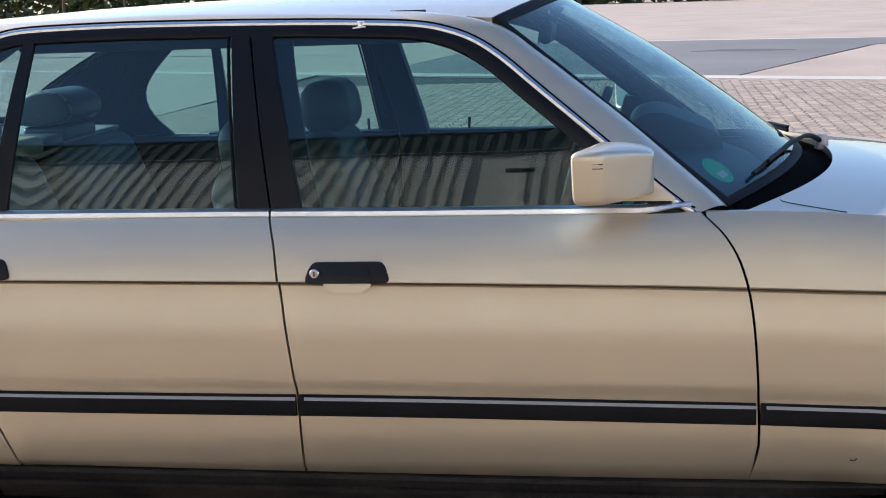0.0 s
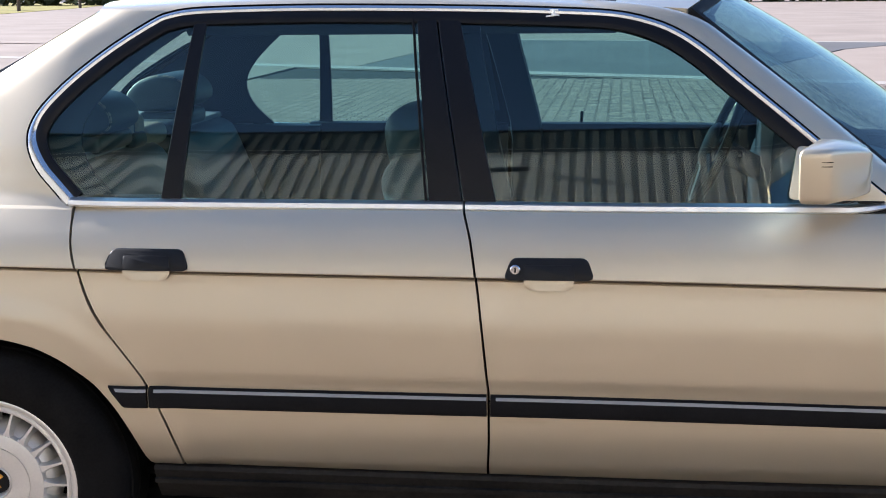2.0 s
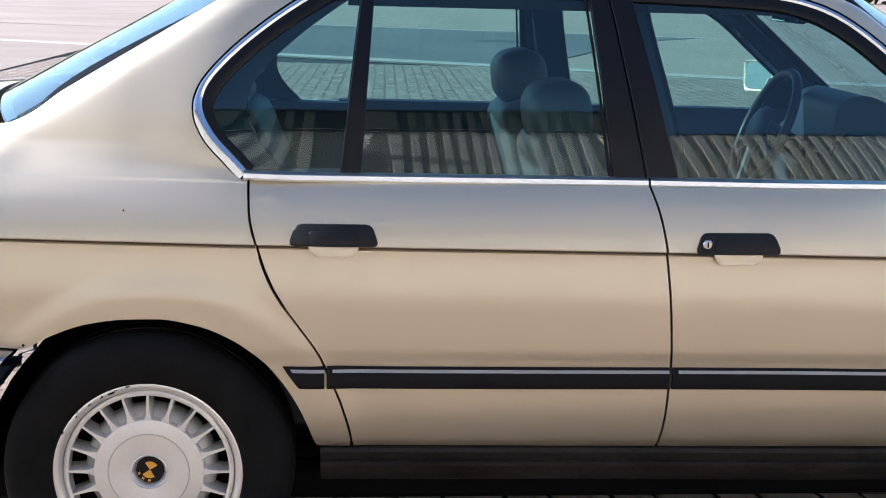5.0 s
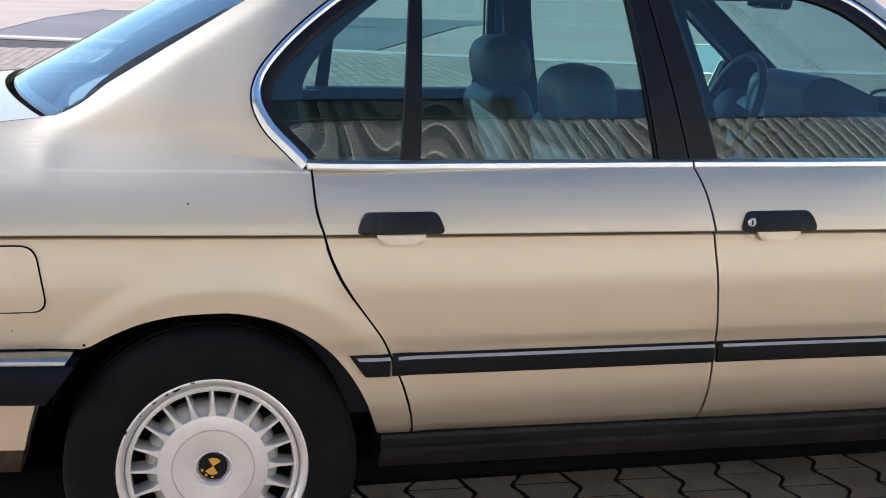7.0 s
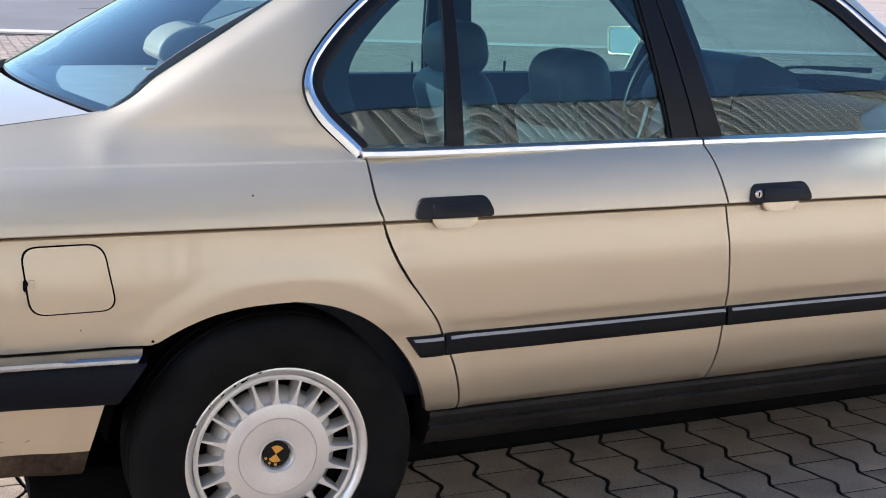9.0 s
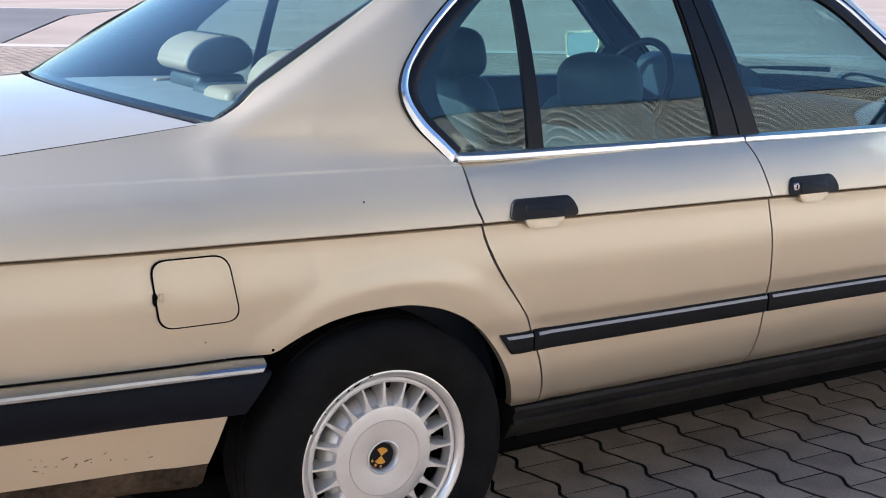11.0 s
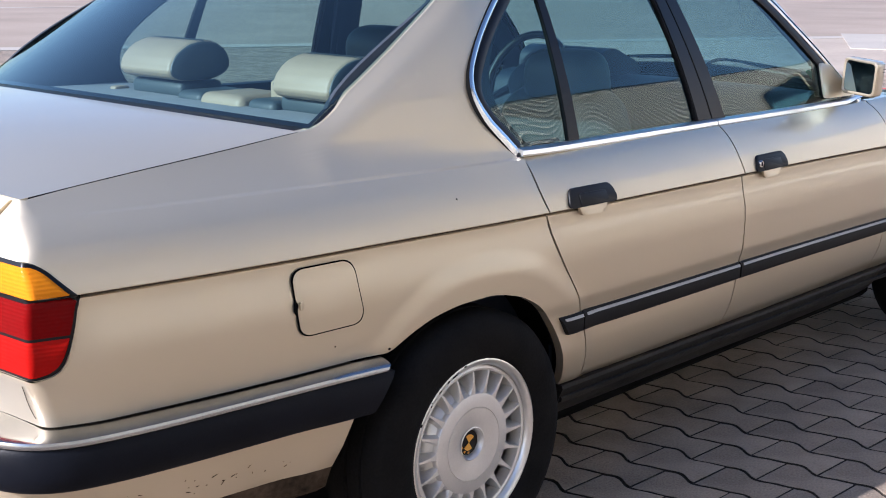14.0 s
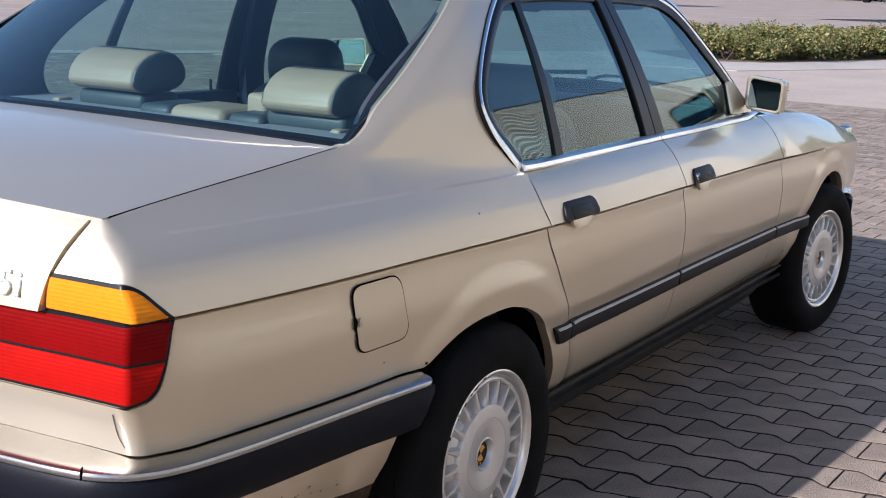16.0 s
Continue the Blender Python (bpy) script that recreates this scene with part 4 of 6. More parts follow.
rb = part("rear_bumper", slanted(plan_sweep(plan, [(-.06, .470), (.004, .470), (.010, .476), (.014, .50), (.014, .537), (.008, .549), (-.06, .549)])), BUMPER, car, "blue-black rubber rear bumper")
part("bumper_chrome", slanted(plan_sweep([p for p in plan if p.x < -.275], [(-.03, .5495), (.010, .5495), (.0128, .5525), (.0130, .5590), (.0110, .5635), (.005, .5665), (-.011, .5690), (-.03, .571)])), WORN_CHROME, rb, "bright chrome bumper strip")
part("bumper_shelf", plan_sweep([p for p in plan if p.x < -.33], [(-.10, .540), (-.026, .540), (-.026, .5702), (-.05, .573), (-.10, .575)]), WORN_CHROME, rb, "dull chrome shelf on top of the bumper")
for s in (-1, 1):
    bm = bmesh.new()
    rbox(bm, (-1.060, s * .700, .5600), (.018, .0016, .018), .0005, 1, Matrix.Rotation(s * radians(-32), 4, 'Z'))
    part("bumper_joint", bm, DARK, rb)
part("rear_valance", slanted(plan_sweep([p for p in plan if p.x < -.27], [(-.10, .352), (-.062, .352), (-.040, .40), (-.020, .47), (-.10, .47)])), PAINT, car, "beige lower rear valance with scuffs")
part("valance_edge", slanted(plan_sweep([p for p in plan if p.x < -.27], [(-.13, .292), (-.095, .292), (-.070, .31), (-.063, .352), (-.13, .352)])), DIRT, car, "dirt-caked lower edge of the valance")
rng = random.Random(4)
for i in range(34):
    x = rng.choice((-.86, -.72, -.66, -.60, -.50)) + rng.gauss(0, .035)
    z = .402 + .012 * rng.gauss(0, 1) - .03 * (x + .7)
    bm = bmesh.new()
    w, h = .002 + .012 * rng.random() ** 2, .0008 + .0016 * rng.random()
    yy = -herm([(-.93, .802), (-.80, .826), (-.60, .848), (-.40, .868)])(max(-.93, x)) + .0402 - .02 * (z - .40) / .07
    rbox(bm, (x, yy, z), (w, .0012, h), .0004, 1, Matrix.Rotation(rng.uniform(-.7, .3), 4, 'Y'))
    part("scuff", bm, rng.choice((DIRT, RUST)), car)

# front bumper, bonnet, lamps
fplan = fine_path([(3.22, .862), (3.32, .835), (3.40, .79), (3.47, .70), (3.53, .5), (3.56, .2), (3.57, 0)], 4)
fplan = [Vector((p.x, p.y)) for p in fplan] + [Vector((p.x, -p.y)) for p in fplan[::-1][1:]]
fplan = fplan[::-1]
fb = part("front_bumper", plan_sweep(fplan, [(-.06, .40), (.002, .40), (.012, .41), (.014, .47), (.008, .485), (-.06, .485)]), BUMPER, car, "black front bumper")
part("bumper_chrome", plan_sweep(fplan, [(-.03, .4855), (.009, .4855), (.010, .495), (.0, .507), (-.03, .51)]), CHROME, fb, "bright chrome bumper strip")
part("front_valance", plan_sweep(fplan, [(-.10, .22), (-.03, .22), (-.01, .30), (-.004, .40), (-.10, .40)]), PAINT, car)
part("front_face", plan_sweep([p * .985 for p in fplan], [(-.12, .50), (-.005, .50), (-.03, .70), (-.12, .72)]), PAINT, car)
for y in (-.66, -.47, .66, .47):
    bm = lathe([(0, .02), (.05, .014), (.078, 0), (.082, -.02)], 32)
    bmesh.ops.transform(bm, matrix=Matrix.Translation((3.51 - .09 * abs(y) ** 2, y, .62)) @ Matrix.Rotation(radians(-90), 4, 'Z'), verts=bm.verts)
    part("headlamp", bm, CHROME, car, "round headlamp")


for s in (-1, 1):
    bm = bmesh.new()
    rbox(bm, (3.425, s * .752, .735), (.06, .05, .09), .018, 3, Matrix.Rotation(s * radians(25), 4, 'Z'))
    part("lamp_bezel", bm, CHROME, car, "bright bezel at the lamp's corner")


def bonnet_point(u, v):
    """u across, v from the screen to the nose."""
    au = abs(u)
    xr = 2.06 + .262 * (1 - au ** 2.6)
    x = lerp(xr, 3.50 - .10 * au ** 3, v)
    z_edge = unshift(x, .9345) if x > 1.95 else .935
    y = u * (W(x, z_edge, False) - .004)
    return (x, y, z_edge + .052 * (1 - au ** 2.2) * lerp(1, .7, v))


sheet("bonnet", [[bonnet_point(-1 + i / 24, j / 40) for i in range(49)] for j in range(41)], PAINT, car, "beige metallic bonnet", (0, 0, -.02))
# bonnet shut line along the wing
for s in (-1, 1):
    bm = bmesh.new()
    path, outs = [], []
    for i in range(24):
        t = i / 23
        p = Vector(bonnet_point(s * lerp(.90, .993, t ** .7), lerp(.012, .15, t)))
        path.append(p + Vector((0, 0, .0008)))
        outs.append((Vector((.3, s, 0)).normalized(), Vector((0, 0, 1))))
    sweep(bm, path, [(-.0011, -.004), (.0011, -.004), (.0011, .0004), (-.0011, .0004)], outs)
    part("bonnet_gap", bm, DARK, car)


# ---- cowl, wipers ----
def cowl(u, v):
    a = Vector(front_glass(u, -.005, -.004))
    b = Vector(bonnet_point(u * .97, 0)) + Vector((.03, 0, -.040))
    p = a.lerp(b, v)
    return (p.x, p.y, p.z - .014 * math.sin(math.pi * v))


sheet("cowl_panel", [[cowl(-.97 + 1.94 * i / 40, j / 8) for i in range(41)] for j in range(9)], DARK, car, "black plastic panel under the wipers", (0, 0, -.02))


def tube(points, r, seg=8):
    bm = bmesh.new()
    rings = []
    pts = [Vector(p) for p in points]
    for i, p in enumerate(pts):
        t = (pts[min(len(pts) - 1, i + 1)] - pts[max(0, i - 1)]).normalized()
        a = t.orthogonal().normalized()
        b = t.cross(a)
        rr = r[i] if isinstance(r, (list, tuple)) else r
        rings.append((p, t, rr))
    ref = None
    vr = []
    for p, t, rr in rings:
        if ref is None:
            ref = t.orthogonal().normalized()
        a = (ref - t * ref.dot(t)).normalized()
        ref = a
        b = t.cross(a)
        vr.append([bm.verts.new(p + (a * math.cos(2 * math.pi * k / seg) + b * math.sin(2 * math.pi * k / seg)) * rr) for k in range(seg)])
    for r1, r2 in zip(vr, vr[1:]):
        for k in range(seg):
            bm.faces.new((r1[k], r1[(k + 1) % seg], r2[(k + 1) % seg], r2[k]))
    bm.faces.new(vr[0][::-1])
    bm.faces.new(vr[-1])
    return bm


for u0, u1, v1 in ((.04, -.68, .045), (.70, .0, .060)):
    foot = Vector(front_glass(u0, -.02, .012)) + Vector((.05, 0, 0))
    tip = Vector(front_glass(u1, v1, .018))
    knee = Vector(front_glass(lerp(u0, u1, .25), .01, .028))
    arm = part("wiper_arm", tube(fine_path([foot, knee, tip], 5), [.007] * 5 + [.005] * 6), SEAL, car, "black wiper arm")
    a, b = Vector(front_glass(lerp(u0, u1, .45), .045, .012)), Vector(front_glass(u1 * 1.18, v1 * .9, .012))
    part("wiper_blade", tube([a.lerp(b, i / 6) for i in range(7)], .0048), SEAL, arm, "black wiper blade")
    bm = lathe([(0, .02), (.014, .018), (.018, 0), (.018, -.02)], 20)
    bmesh.ops.transform(bm, matrix=Matrix.Translation(foot) @ Matrix.Rotation(radians(90), 4, 'X'), verts=bm.verts)
    part("wiper_pivot", bm, STEEL, arm, "grey metal wiper pivot")

# round green paper inside the windscreen
c0 = Vector(front_glass(-.86, .13, -.008))
e1 = (Vector(front_glass(-.80, .13, -.008)) - c0).normalized()
e2 = (Vector(front_glass(-.86, .19, -.008)) - c0).normalized()
bm = bmesh.new()
poly_prism(bm, [(.04 * math.cos(k * math.pi / 16), .04 * math.sin(k * math.pi / 16)) for k in range(32)], .001, lambda a, b, e: c0 + e1 * a + e2 * b - Vector((0, 0, e)))
badge = part("windscreen_disc", bm, STICKER, car, "round green paper disc inside the windscreen")
bm = bmesh.new()
poly_prism(bm, [(-.022, -.024), (.014, -.024), (.014, -.006), (-.022, -.006)], .0006, lambda a, b, e: c0 + e1 * a + e2 * b + Vector((.0012, 0, .0012)) - Vector((0, 0, e)))
part("disc_print", bm, WHITE_INK, badge, "white printed bar")


# ---- mirrors ----
def door_mirror(s, x0, y0, z0):
    yaw = .034
    bm = bmesh.new()
    rings = []
    for t, sx, sz, zc, yc in ((.004, .90, .87, 0, 0), (0, .97, .96, 0, 0), (.002, 1.02, 1.02, 0, 0), (.006, 1.04, 1.05, 0, 0), (.044, 1.04, 1.05, 0, 0), (.054, 1.01, 1.03, 0, -.006), (.078, .86, .99, -.002, -.031), (.103, .67, .93, -.004, -.056), (.124, .48, .85, -.006, -.076), (.133, .36, .76, -.008, -.086)):
        out = rounded([(-.072, -.050), (.066, -.056), (.074, .048), (-.064, .056)], .016, 4)
        rings.append([bm.verts.new((x0 + t - yaw * (a / .08) * (1 - t / .135), s * (y0 + yc + a * sx), z0 + zc + b * sz)) for a, b in out])
    for r, q in zip(rings, rings[1:]):
        k = len(r)
        for j in range(k):
            bm.faces.new((r[j], r[(j + 1) % k], q[(j + 1) % k], q[j]))
    bm.faces.new(rings[-1])
    body = part("door_mirror", bm, PAINT, car, "beige door mirror housing")
    bm = bmesh.new()
    out = rounded([(-.0645, -.0435), (.0585, -.0485), (.0655, .0415), (-.0575, .0485)], .018, 4)
    poly_prism(bm, out, .004, lambda a, b, e: Vector((x0 + .0025 + e - yaw * (a / .08), s * (y0 + a), z0 + b)))
    part("mirror_pane", bm, MIRROR, body, "blue-tinted mirror glass")
    bm = bmesh.new()
    out = rounded([(-.0665, -.0455), (.0605, -.0505), (.0675, .0435), (-.0595, .0505)], .020, 4)
    poly_prism(bm, out, .012, lambda a, b, e: Vector((x0 + .0045 + e - yaw * (a / .08), s * (y0 + a), z0 + b)))
    part("mirror_backing", bm, BLACK, body)
    # triangular foot at the window's corner
    bm = bmesh.new()
    poly_prism(bm, rounded([(1.715, .952), (1.925, .950), (1.80, 1.052), (1.735, 1.06)], .012), .008,
               lambda a, b, e: Vector((a, s * (glass_w(b) + .010 - e), b)), .004)
    foot = part("mirror_foot", bm, PAINT, body, "beige mirror foot on the window corner")
    bm = bmesh.new()
    poly_prism(bm, rounded([(1.717, .955), (1.922, .953), (1.80, 1.050), (1.737, 1.057)], .012), .03, lambda a, b, e: Vector((a, s * (glass_w(b) + .001 - e), b)), .004)
    part("foot_lining", bm, BLACK, foot, "black inner side of the mirror foot")
    for k in range(2):
        bm = bmesh.new()
        rbox(bm, (x0 + .022, s * (y0 + .0744 - .0004 * k), z0 + .0265 - .0085 * k), (.022, .002, .0018), .0006, 1)
        part("slot", bm, DARK, body)
    bm = bmesh.new()
    rbox(bm, (1.800, s * .868, .992), (.05, .05, .036), .014, 3)
    part("mirror_neck", bm, PAINT, body)


door_mirror(-1, 1.740, .922, 1.024)
door_mirror(1, 1.729, .886, 1.057)


# ---- wheels ----
def build_wheel():
    w = new("wheel")
    part("tyre", lathe([(.200, -.086), (.206, -.096), (.222, -.104), (.250, -.109), (.275, -.107), (.296, -.100), (.308, -.090), (.316, -.078), (.3175, -.05), (.313, -.048), (.313, -.042), (.318, -.04),
                        (.3185, -.004), (.313, -.002), (.313, .002), (.3185, .004), (.318, .05), (.316, .078), (.306, .092), (.275, .107), (.22, .104), (.200, .088)], 72), TYRE, w, "worn black tyre")
    bmr = lathe([(.186, -.060), (.1875, -.078), (.190, -.090), (.196, -.0955), (.203, -.0975), (.2065, -.096), (.207, -.092), (.203, -.086), (.200, -.07), (.196, .09)], 72)
    rim = part("rim_lip", bmr, ALLOY_LIP, w, "scuffed silver rim lip")
    part("rim_ring", lathe([(.188, -.062), (.1865, -.083), (.181, -.086), (.1755, -.084), (.174, -.055)], 72), ALLOY, w, "silver outer ring of the wheel")
    part("wheel_centre", lathe([(.038, -.083), (.060, -.088), (.0875, -.0895), (.0885, -.0872), (.0895, -.0892), (.112, -.0875), (.1195, -.0855), (.1235, -.080), (.125, -.03)], 72), ALLOY, w, "silver disc of the alloy wheel")
    part("wheel_back", lathe([(.0, -.02), (.15, -.028), (.19, -.028), (.19, .06)], 48), DARK, w)
    bm = bmesh.new()
    secs = [(.113, .0165, -.0835), (.119, .0150, -.0845), (.1245, .0112, -.0852), (.131, .0082, -.0858), (.140, .0062, -.0860), (.155, .0050, -.0860), (.170, .0042, -.0855), (.177, .0040, -.084)]
    rings = []
    for r, hw, y in secs:
        rings.append([bm.verts.new((-hw * 1.15, -.036, r)), bm.verts.new((-hw, y + .006, r)), bm.verts.new((-hw * .6, y, r)), bm.verts.new((hw * .6, y, r)), bm.verts.new((hw, y + .006, r)), bm.verts.new((hw * 1.15, -.036, r))])
    for a, b in zip(rings, rings[1:]):
        for j in range(5):
            bm.faces.new((a[j], a[j + 1], b[j + 1], b[j]))
    bm.faces.new(rings[-1])
    first = part("spoke", bm, ALLOY, w)
    for k in range(1, 20):
        o = link_mesh("spoke", first.data, None, w)
        o.matrix_basis = Matrix.Rotation(2 * math.pi * k / 20, 4, 'Y')
    first.matrix_basis = Matrix.Identity(4)
    # pale scoops between the spokes
    bm = lathe([(.118, -.080), (.126, -.072), (.134, -.063), (.141, -.054), (.1445, -.042), (.1455, -.028)], 80)
    part("spoke_floor", bm, ALLOY, w)
    rng = random.Random(5)
    for k in range(14):
        a = radians(118 + rng.gauss(0, 14))
        bm = bmesh.new()
        rbox(bm, (0, -.0968, .202 + rng.uniform(-.004, .003)), (rng.uniform(.002, .010), .003, rng.uniform(.001, .003)), .0005, 1)
        bmesh.ops.transform(bm, matrix=Matrix.Rotation(-(a - math.pi / 2), 4, 'Y'), verts=bm.verts)
        part("rim_scuff", bm, DARK, rim)
    cap = part("hub_cap", lathe([(.0, -.070), (.0315, -.070), (.033, -.075), (.0355, -.084), (.0385, -.0865), (.041, -.085)], 40), ALLOY, w, "chrome-rimmed hub cap")
    part("badge_ring", lathe([(.0, -.0725), (.0295, -.0735), (.031, -.072)], 40), BLACK, cap, "black badge disc")
    bm = bmesh.new()
    for q in (0, 1):
        a0 = q * math.pi + .55
        pts = [(0, 0)] + [(.0195 * math.cos(a0 + k * math.pi / 12), .0195 * math.sin(a0 + k * math.pi / 12)) for k in range(7)]
        poly_prism(bm, pts, .001, lambda a, b, e: Vector((a, -.0746 + e, b)))
    part("badge_segments", bm, GOLD, cap, "plain amber badge segments")
    for q in (198, 232, 266):
        bm = bmesh.new()
        rbox(bm, (0, -.0746, .0247), (.006, .0012, .0052), .0004, 1)
        bmesh.ops.transform(bm, matrix=Matrix.Rotation(radians(90 - q), 4, 'Y'), verts=bm.verts)
        part("badge_bar", bm, GOLD, cap)
    return w


first_wheel = build_wheel()
first_wheel.parent = car
first_wheel["label"] = "silver alloy wheel with twenty fins and black tyre"
first_wheel.matrix_basis = pose(-.009, -.800, .308) @ Matrix.Diagonal((.962, 1, .962, 1))
for x, y, rz in ((0, .800, 180), (FRONT_AXLE, -.768, -7), (FRONT_AXLE, .768, 173)):
    o = copy_thing(first_wheel, pose(x, y, .306, 0, 0, rz))
    o.parent = car


# ---- inside the car ----
def front_seat(y, drop=0.0):
    s = new("front_seat")
    s.parent = car
    s["label"] = "leather front seat with a high headrest"
    s.location = (0, y, 0)
    bm = bmesh.new()
    rbox(bm, (1.20, 0, .50), (.56, .52, .16), .05, 4, Matrix.Rotation(radians(-6), 4, 'Y'))
    part("seat_cushion", bm, LEATHER_GREY, s)
    bm = bmesh.new()
    rbox(bm, (0, 0, 0), (.14, .50, .52), .06, 4, Matrix.Rotation(radians(-17), 4, 'Y'))
    bmesh.ops.transform(bm, matrix=Matrix.Translation((.955, 0, .76)), verts=bm.verts)
    for v in bm.verts:
        if v.co.z > .88:
            v.co.y *= 1 - .35 * (v.co.z - .88) / .14
    part("seat_back", bm, LEATHER_GREY, s)
    bm = bmesh.new()
    rbox(bm, (.903, 0, 1.072 - drop), (.155, .27, .165), .062, 5, Matrix.Rotation(radians(-8), 4, 'Y'))
    for v in bm.verts:
        t = (v.co.z - .99) / .165
        v.co.y *= 1 - .12 * max(0, t)
    part("headrest", bm, LEATHER_GREY, s, "grey leather headrest")
    for d in (-.06, .06):
        part("headrest_post", tube([(.91, d, .90), (.912, d, 1.03)], .006), STEEL, s)


front_seat(-.41, .034)
front_seat(.37)

bench = new("rear_bench")
bench.parent = car
bench["label"] = "cream leather rear bench with roll headrests"
bm = bmesh.new()
rbox(bm, (.36, 0, .46), (.52, 1.34, .20), .06, 4)
part("bench_cushion", bm, LEATHER_GREY, bench)
for y in (-.34, .34):
    bm = bmesh.new()
    rbox(bm, (0, 0, 0), (.17, .64, .56), .07, 4, Matrix.Rotation(radians(-22), 4, 'Y'))
    bmesh.ops.transform(bm, matrix=Matrix.Translation((.155, y, .72)), verts=bm.verts)
    part("bench_back", bm, LEATHER_GREY, bench)
    # roll-shaped headrest: cream at the back, grey ends
    bm = bmesh.new()
    n = 72
    rings = []
    stations = [(-.1, .94), (-.097, .98), (-.090, 1.0), (0, 1.0), (.090, 1.0), (.097, .98), (.1, .94)]
    hx, hz = .045, 1.078 if y > 0 else 1.068
    span = 1.0 if y < 0 else 1.15
    y = -.352 if y < 0 else .285

    def roll(a, g):
        """Section of the roll: domed above, flatter below."""
        c, q = math.cos(a), math.sin(a)
        return hx + .100 * g * math.copysign(abs(c) ** (1 if q > 0 else .7), c) + .012 * q, hz + (.072 if q > 0 else .036) * g * q
    for yy, f in stations:
        ring = []
        for k in range(n):
            a = 2 * math.pi * k / n
            g = f * (1 - .012 * math.exp(-(math.sin(6 * a) / .18) ** 2))
            u, v = roll(a, g)
            ring.append(bm.verts.new((u, y + yy * span, v)))
        rings.append(ring)
    for r, q in zip(rings, rings[1:]):
        for k in range(n):
            bm.faces.new((r[k], r[(k + 1) % n], q[(k + 1) % n], q[k]))
    hr = part("rear_headrest", bm, LEATHER, bench, "cream leather roll headrest with stitched seams")
    bm = bmesh.new()
    rings = [[bm.verts.new((roll(a, f * 1.014)[0], y + yy * span, roll(a, f * 1.014)[1])) for a in [lerp(-1.5, 1.75, k / 20) for k in range(21)]]
             for yy, f in ((-.1005, .90), (-.098, .96), (-.088, .998), (0, 1.0), (.088, .998), (.098, .96), (.1005, .90))]
    for r, q in zip(rings, rings[1:]):
        for k in range(20):
            bm.faces.new((r[k], r[k + 1], q[k + 1], q[k]))
    part("headrest_front", bm, LEATHER_GREY, hr, "grey leather front of the headrest")
    for end in (-1, 1):
        bm = bmesh.new()
        rings = []
        for yy, f in ((.098, .95), (.103, .93), (.107, .85), (.110, .6), (.111, .3), (.1115, .02)):
            rings.append([bm.verts.new((roll(2 * math.pi * k / n, f)[0], y + end * yy * span, roll(2 * math.pi * k / n, f)[1])) for k in range(n)])
        for r, q in zip(rings, rings[1:]):
            for k in range(n):
                bm.faces.new((r[k], r[(k + 1) % n], q[(k + 1) % n], q[k]))
        bmesh.ops.recalc_face_normals(bm, faces=bm.faces)
        part("headrest_end", bm, LEATHER_GREY, hr, "grey leather end of the headrest")
    bm = bmesh.new()
    rbox(bm, (.05, y, 1.018), (.14, .235, .046), .016, 3)
    part("headrest_base", bm, LEATHER_GREY, bench, "grey base under the headrest")
bm = bmesh.new()
rbox(bm, (.03, -.045, 1.000), (.18, .178, .060), .026, 5)
part("bench_armrest_top", bm, LEATHER, bench, "cream leather middle part of the bench back")
for yy, w in ((-.19, .11), (.105, .11)):
    bm = bmesh.new()
    rbox(bm, (.04, yy, 1.002), (.17, w, .046), .02, 4)
    part("bench_shoulder", bm, LEATHER_GREY, bench, "grey padded shoulder of the bench back")
bm = bmesh.new()
rbox(bm, (-.13, 0, .994), (.46, 1.26, .02), .008, 2)
part("parcel_shelf", bm, SHELF, car, "grey felt parcel shelf")
for y in (-.36, .36):
    bm = bmesh.new()
    rbox(bm, (-.02, y - .1 * (1 if y < 0 else -1), 1.002), (.05, .03, .02), .008, 3)
    part("belt_guide", bm, LEATHER, car)
# rolled pad beside the near headrest, with a grey band round it
for a, w, r in ((-.225, .045, .036), (-.1985, .008, .033), (-.160, .065, .037)):
    bm = bmesh.new()
    rbox(bm, (.075, a, 1.030), (r * 2.1, w, r * 2), .014 if w > .02 else .003, 4)
    part("bench_pad", bm, LEATHER if w > .02 else LEATHER_GREY, bench, "cream leather pad beside the headrest" if w > .02 else "grey band")

bm = bmesh.new()
for p in (((1.0, 0, .30), (2.1, 1.5, .03)),):
    rbox(bm, p[0], p[1], .01, 1)
rbox(bm, (.4, 0, .33), (1.2, 1.4, .04), .01, 1)
part("cabin_floor", bm, DARK, car)
bm = bmesh.new()
rbox(bm, (.02, 0, .65), (.04, 1.45, .62), .01, 1)
part("rear_bulkhead", bm, DARK, car)
bm = bmesh.new()
rbox(bm, (2.22, 0, .62), (.04, 1.56, .58), .01, 1)
part("front_bulkhead", bm, DARK, car)
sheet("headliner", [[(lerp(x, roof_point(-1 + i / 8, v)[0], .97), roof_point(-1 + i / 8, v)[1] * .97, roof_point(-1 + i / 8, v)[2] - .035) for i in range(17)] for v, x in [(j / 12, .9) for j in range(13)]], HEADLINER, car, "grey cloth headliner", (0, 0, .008))
